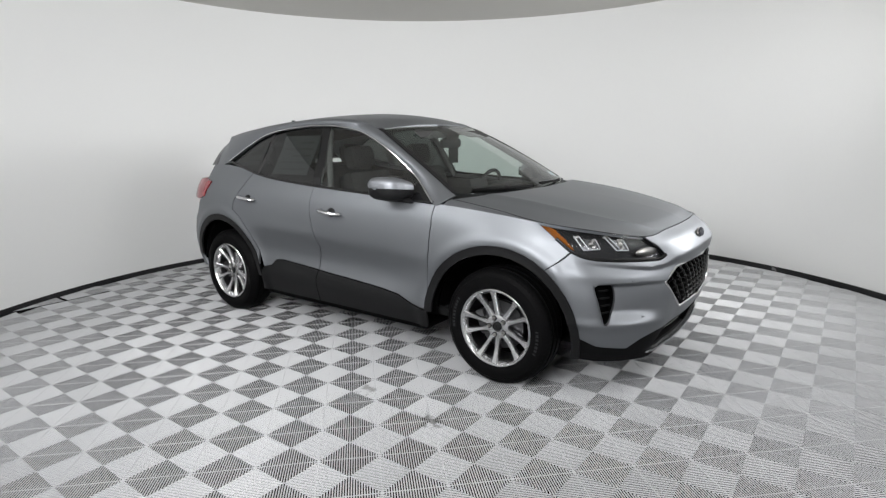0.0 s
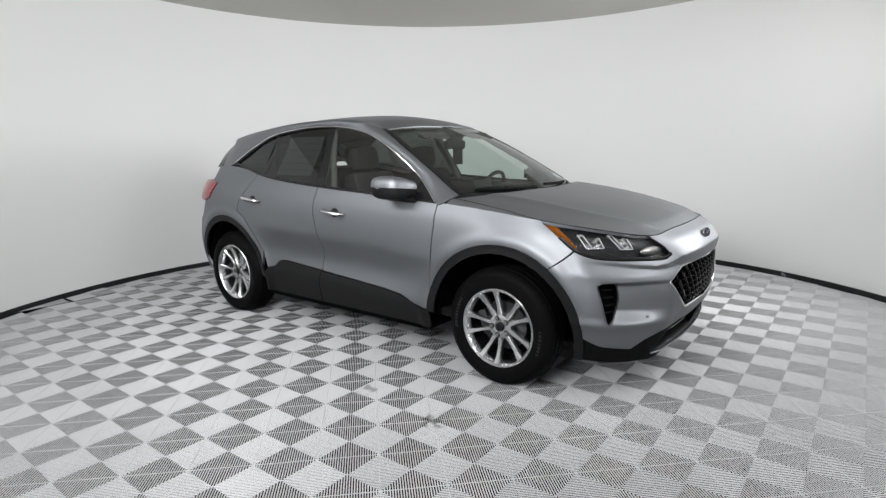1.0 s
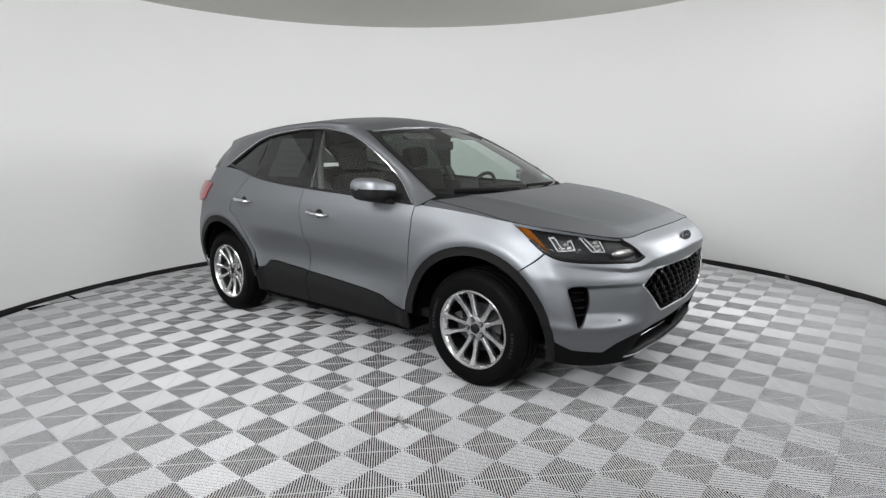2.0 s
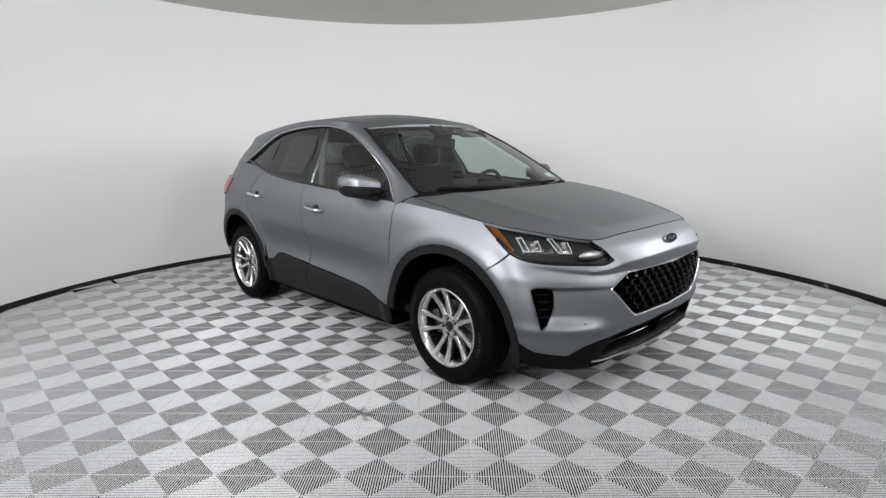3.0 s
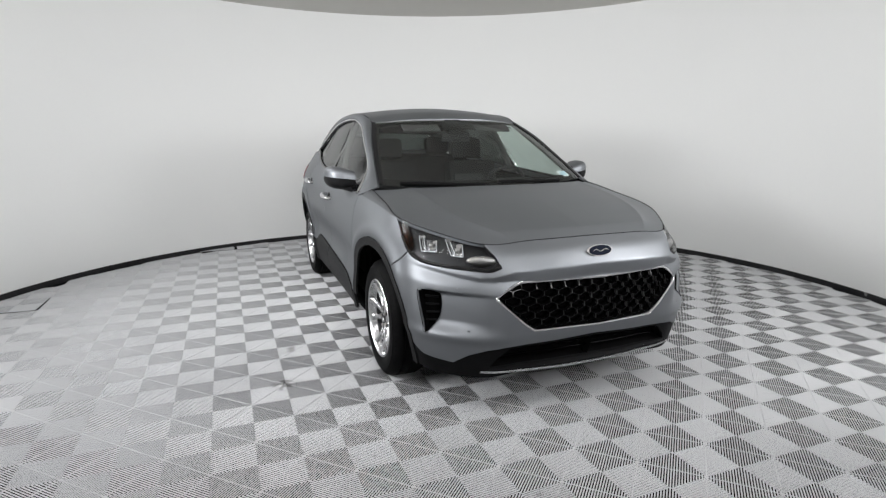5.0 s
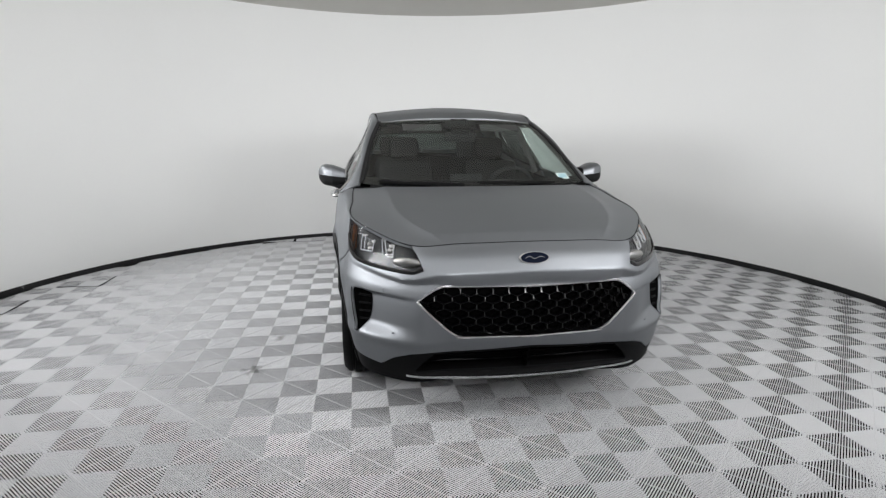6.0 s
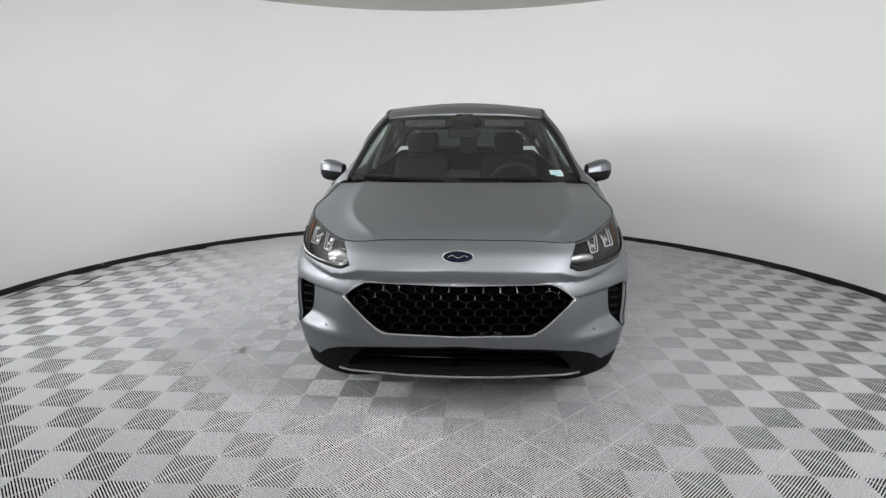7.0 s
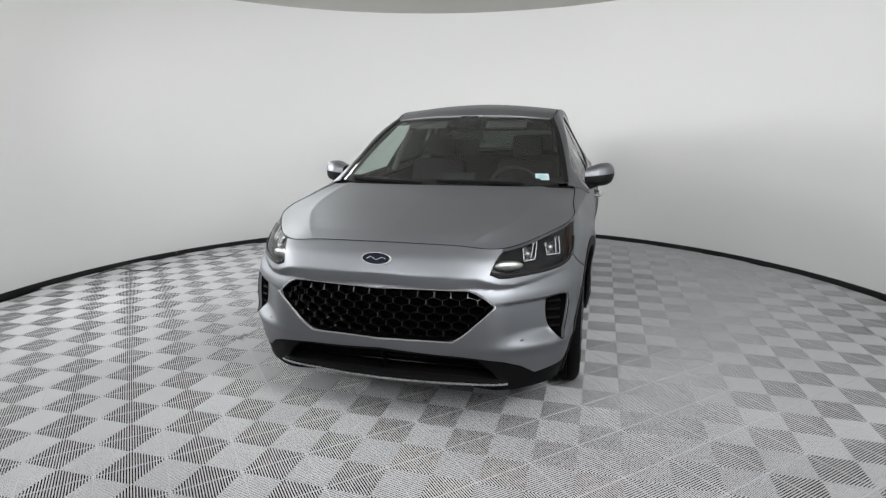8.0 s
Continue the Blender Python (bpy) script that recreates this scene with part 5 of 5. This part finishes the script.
def cut(poly, nx, ny, d):
    """The part of a convex outline with nx x + ny y <= d."""
    out = []
    for (x0, y0), (x1, y1) in zip(poly, poly[1:] + poly[:1]):
        a, b = nx * x0 + ny * y0 - d, nx * x1 + ny * y1 - d
        if a <= 0:
            out.append((x0, y0))
        if (a < 0) != (b < 0):
            t = a / (a - b)
            out.append((x0 + (x1 - x0) * t, y0 + (y1 - y0) * t))
    return out


def rib_square(x0, y0, rising, limit=None):
    """The ribs of one square as outlines; rising: they run along (1, 1)."""
    q = PITCH - 0.0004
    square = [(x0, y0), (x0 + q, y0), (x0 + q, y0 + q), (x0, y0 + q)]
    n = (0.7071, -0.7071) if rising else (0.7071, 0.7071)
    mid = n[0] * (x0 + q / 2) + n[1] * (y0 + q / 2)
    step = q * 1.4142 / RIBS
    bars = [(n, mid + (i - RIBS / 2 + 0.5) * step, step * 0.255) for i in range(RIBS)]
    m = (n[1], -n[0])
    bars.append((m, m[0] * (x0 + q / 2) + m[1] * (y0 + q / 2), 0.0011))
    out = []
    for (a, b), d, half in bars:
        poly = cut(cut(square, a, b, d + half), -a, -b, -(d - half))
        if limit and len(poly) > 2:
            poly = cut(poly, *limit)
        if len(poly) > 2:
            out.append(poly)
    return out


def tile_mesh(polys):
    """Ribs with a flat top and chamfered shoulders on a narrow, shade-blackened web."""
    verts, faces, dark = [], [], []
    for p in polys:
        area = sum(a[0] * b[1] - b[0] * a[1] for a, b in zip(p, p[1:] + p[:1]))
        if area < 0:
            p = p[::-1]
        cx, cy = sum(q[0] for q in p) / len(p), sum(q[1] for q in p) / len(p)
        far = max(p, key=lambda q: math.hypot(q[0] - cx, q[1] - cy))
        ux, uy = (0.7071, 0.7071) if (far[0] - cx) * (far[1] - cy) > 0 else (0.7071, -0.7071)
        web = []
        for x, y in p:
            side = -(x - cx) * uy + (y - cy) * ux
            web.append((x + 0.7 * side * uy, y - 0.7 * side * ux))
        cap = []
        for x, y in p:
            side = -(x - cx) * uy + (y - cy) * ux
            cap.append((x + 0.72 * side * uy, y - 0.72 * side * ux))
        k, n = len(verts), len(p)
        for loop, z in ((cap, 0.0), (p, -0.0020), (p, -0.0036), (web, -0.0036), (web, -0.0135)):
            verts += [(x, y, z) for x, y in loop]
        faces.append(tuple(range(k, k + n)))
        dark.append(0)
        # the web layer is painted black for the shade in the gaps
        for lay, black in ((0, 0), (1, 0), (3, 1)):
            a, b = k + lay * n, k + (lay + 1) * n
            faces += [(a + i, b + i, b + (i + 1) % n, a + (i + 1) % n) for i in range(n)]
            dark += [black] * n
    return verts, faces, dark


def tile_data(name, verts, faces, dark):
    me = bpy.data.meshes.new(name)
    me.from_pydata(verts, [], faces)
    me.materials.append(TILE)
    me.materials.append(SUBFLOOR_AND_WEB_SHADE)
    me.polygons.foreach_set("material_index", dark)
    return me


def shifted(x, y):
    """Tiles by the wall that have come loose: how far they lie off their place."""
    for a, b, dx, dy, turn, lift in ((-1.42, 3.12, 0.016, 0.020, 0.035, 0.003), (-1.80, 3.05, -0.012, 0.014, -0.02, 0.004), (-3.95, 0.30, -0.018, 0.012, 0.03, 0.004), (-3.58, 1.12, -0.014, 0.018, -0.035, 0.003), (-3.90, -0.25, -0.02, -0.006, 0.015, 0.002)):
        if math.hypot(x - a, y - b) < 0.21:
            return dx, dy, turn, lift
    return 0.0, 0.0, 0.0, 0.0


def build_tiles():
    shape = tile_mesh([p for i in (0, 1) for j in (0, 1) for p in rib_square(i * PITCH, j * PITCH, (i + j) % 2 == 1)])
    whole = tile_data("floor_tile", *shape)
    frame_m = Matrix.Translation((ORIGIN[0], ORIGIN[1], 0)) @ Matrix.Rotation(TURN, 4, "Z")
    back = frame_m.inverted() @ CENTRE
    rng = random.Random(4)
    spots = sorted(((2 * i, 2 * j) for i in range(-16, 17) for j in range(-18, 16)), key=lambda q: (q[0] * PITCH + 0.2) ** 2 + (q[1] * PITCH + 1.0) ** 2)
    rest = ([], [], [])
    made = 0
    for i, j in spots:
        x, y = i * PITCH, j * PITCH
        mid = Vector((x + PITCH, y + PITCH)) - back.xy
        angle = math.atan2(mid.y, mid.x)
        r = wall_radius(angle + TURN) - 0.03
        if mid.length > r + 0.28:
            continue
        if mid.length > r - 0.29:
            d = r - 0.004 - rng.random() ** 2 * (0.11 if mid.x < -1.2 else 0.04)
            n = (math.cos(angle), math.sin(angle))
            edge = (n[0], n[1], n[0] * (back.x - x) + n[1] * (back.y - y) + d)
            cut_shape = tile_mesh([p for a in (0, 1) for b in (0, 1) for p in rib_square(a * PITCH, b * PITCH, (a + b) % 2 == 1, edge)])
            if not cut_shape[1]:
                continue
        else:
            cut_shape = None
        if made >= 300:
            verts, faces, dark = cut_shape or shape
            k = len(rest[0])
            dx, dy, turn, lift = shifted(x + PITCH + ORIGIN[0], y + PITCH + ORIGIN[1])
            co, si = math.cos(turn), math.sin(turn)
            rest[0].extend((x + PITCH + dx + co * (a - PITCH) - si * (b - PITCH), y + PITCH + dy + si * (a - PITCH) + co * (b - PITCH), c + lift) for a, b, c in verts)
            rest[1].extend(tuple(k + i for i in f) for f in faces)
            rest[2].extend(dark)
            continue
        me = tile_data("floor_tile", *cut_shape) if cut_shape else whole
        ob = new("floor_tile", me)
        ob.parent = floor
        ob.matrix_basis = frame_m @ Matrix.Translation((x, y, 0))
        made += 1
    field = new("outer_floor_tiles", tile_data("outer_floor_tiles", *rest))
    field.parent = floor
    field.matrix_basis = frame_m
    tagged(field, "grey ribbed floor tiles along the wall", kind="stuff")
    return made


build_tiles()
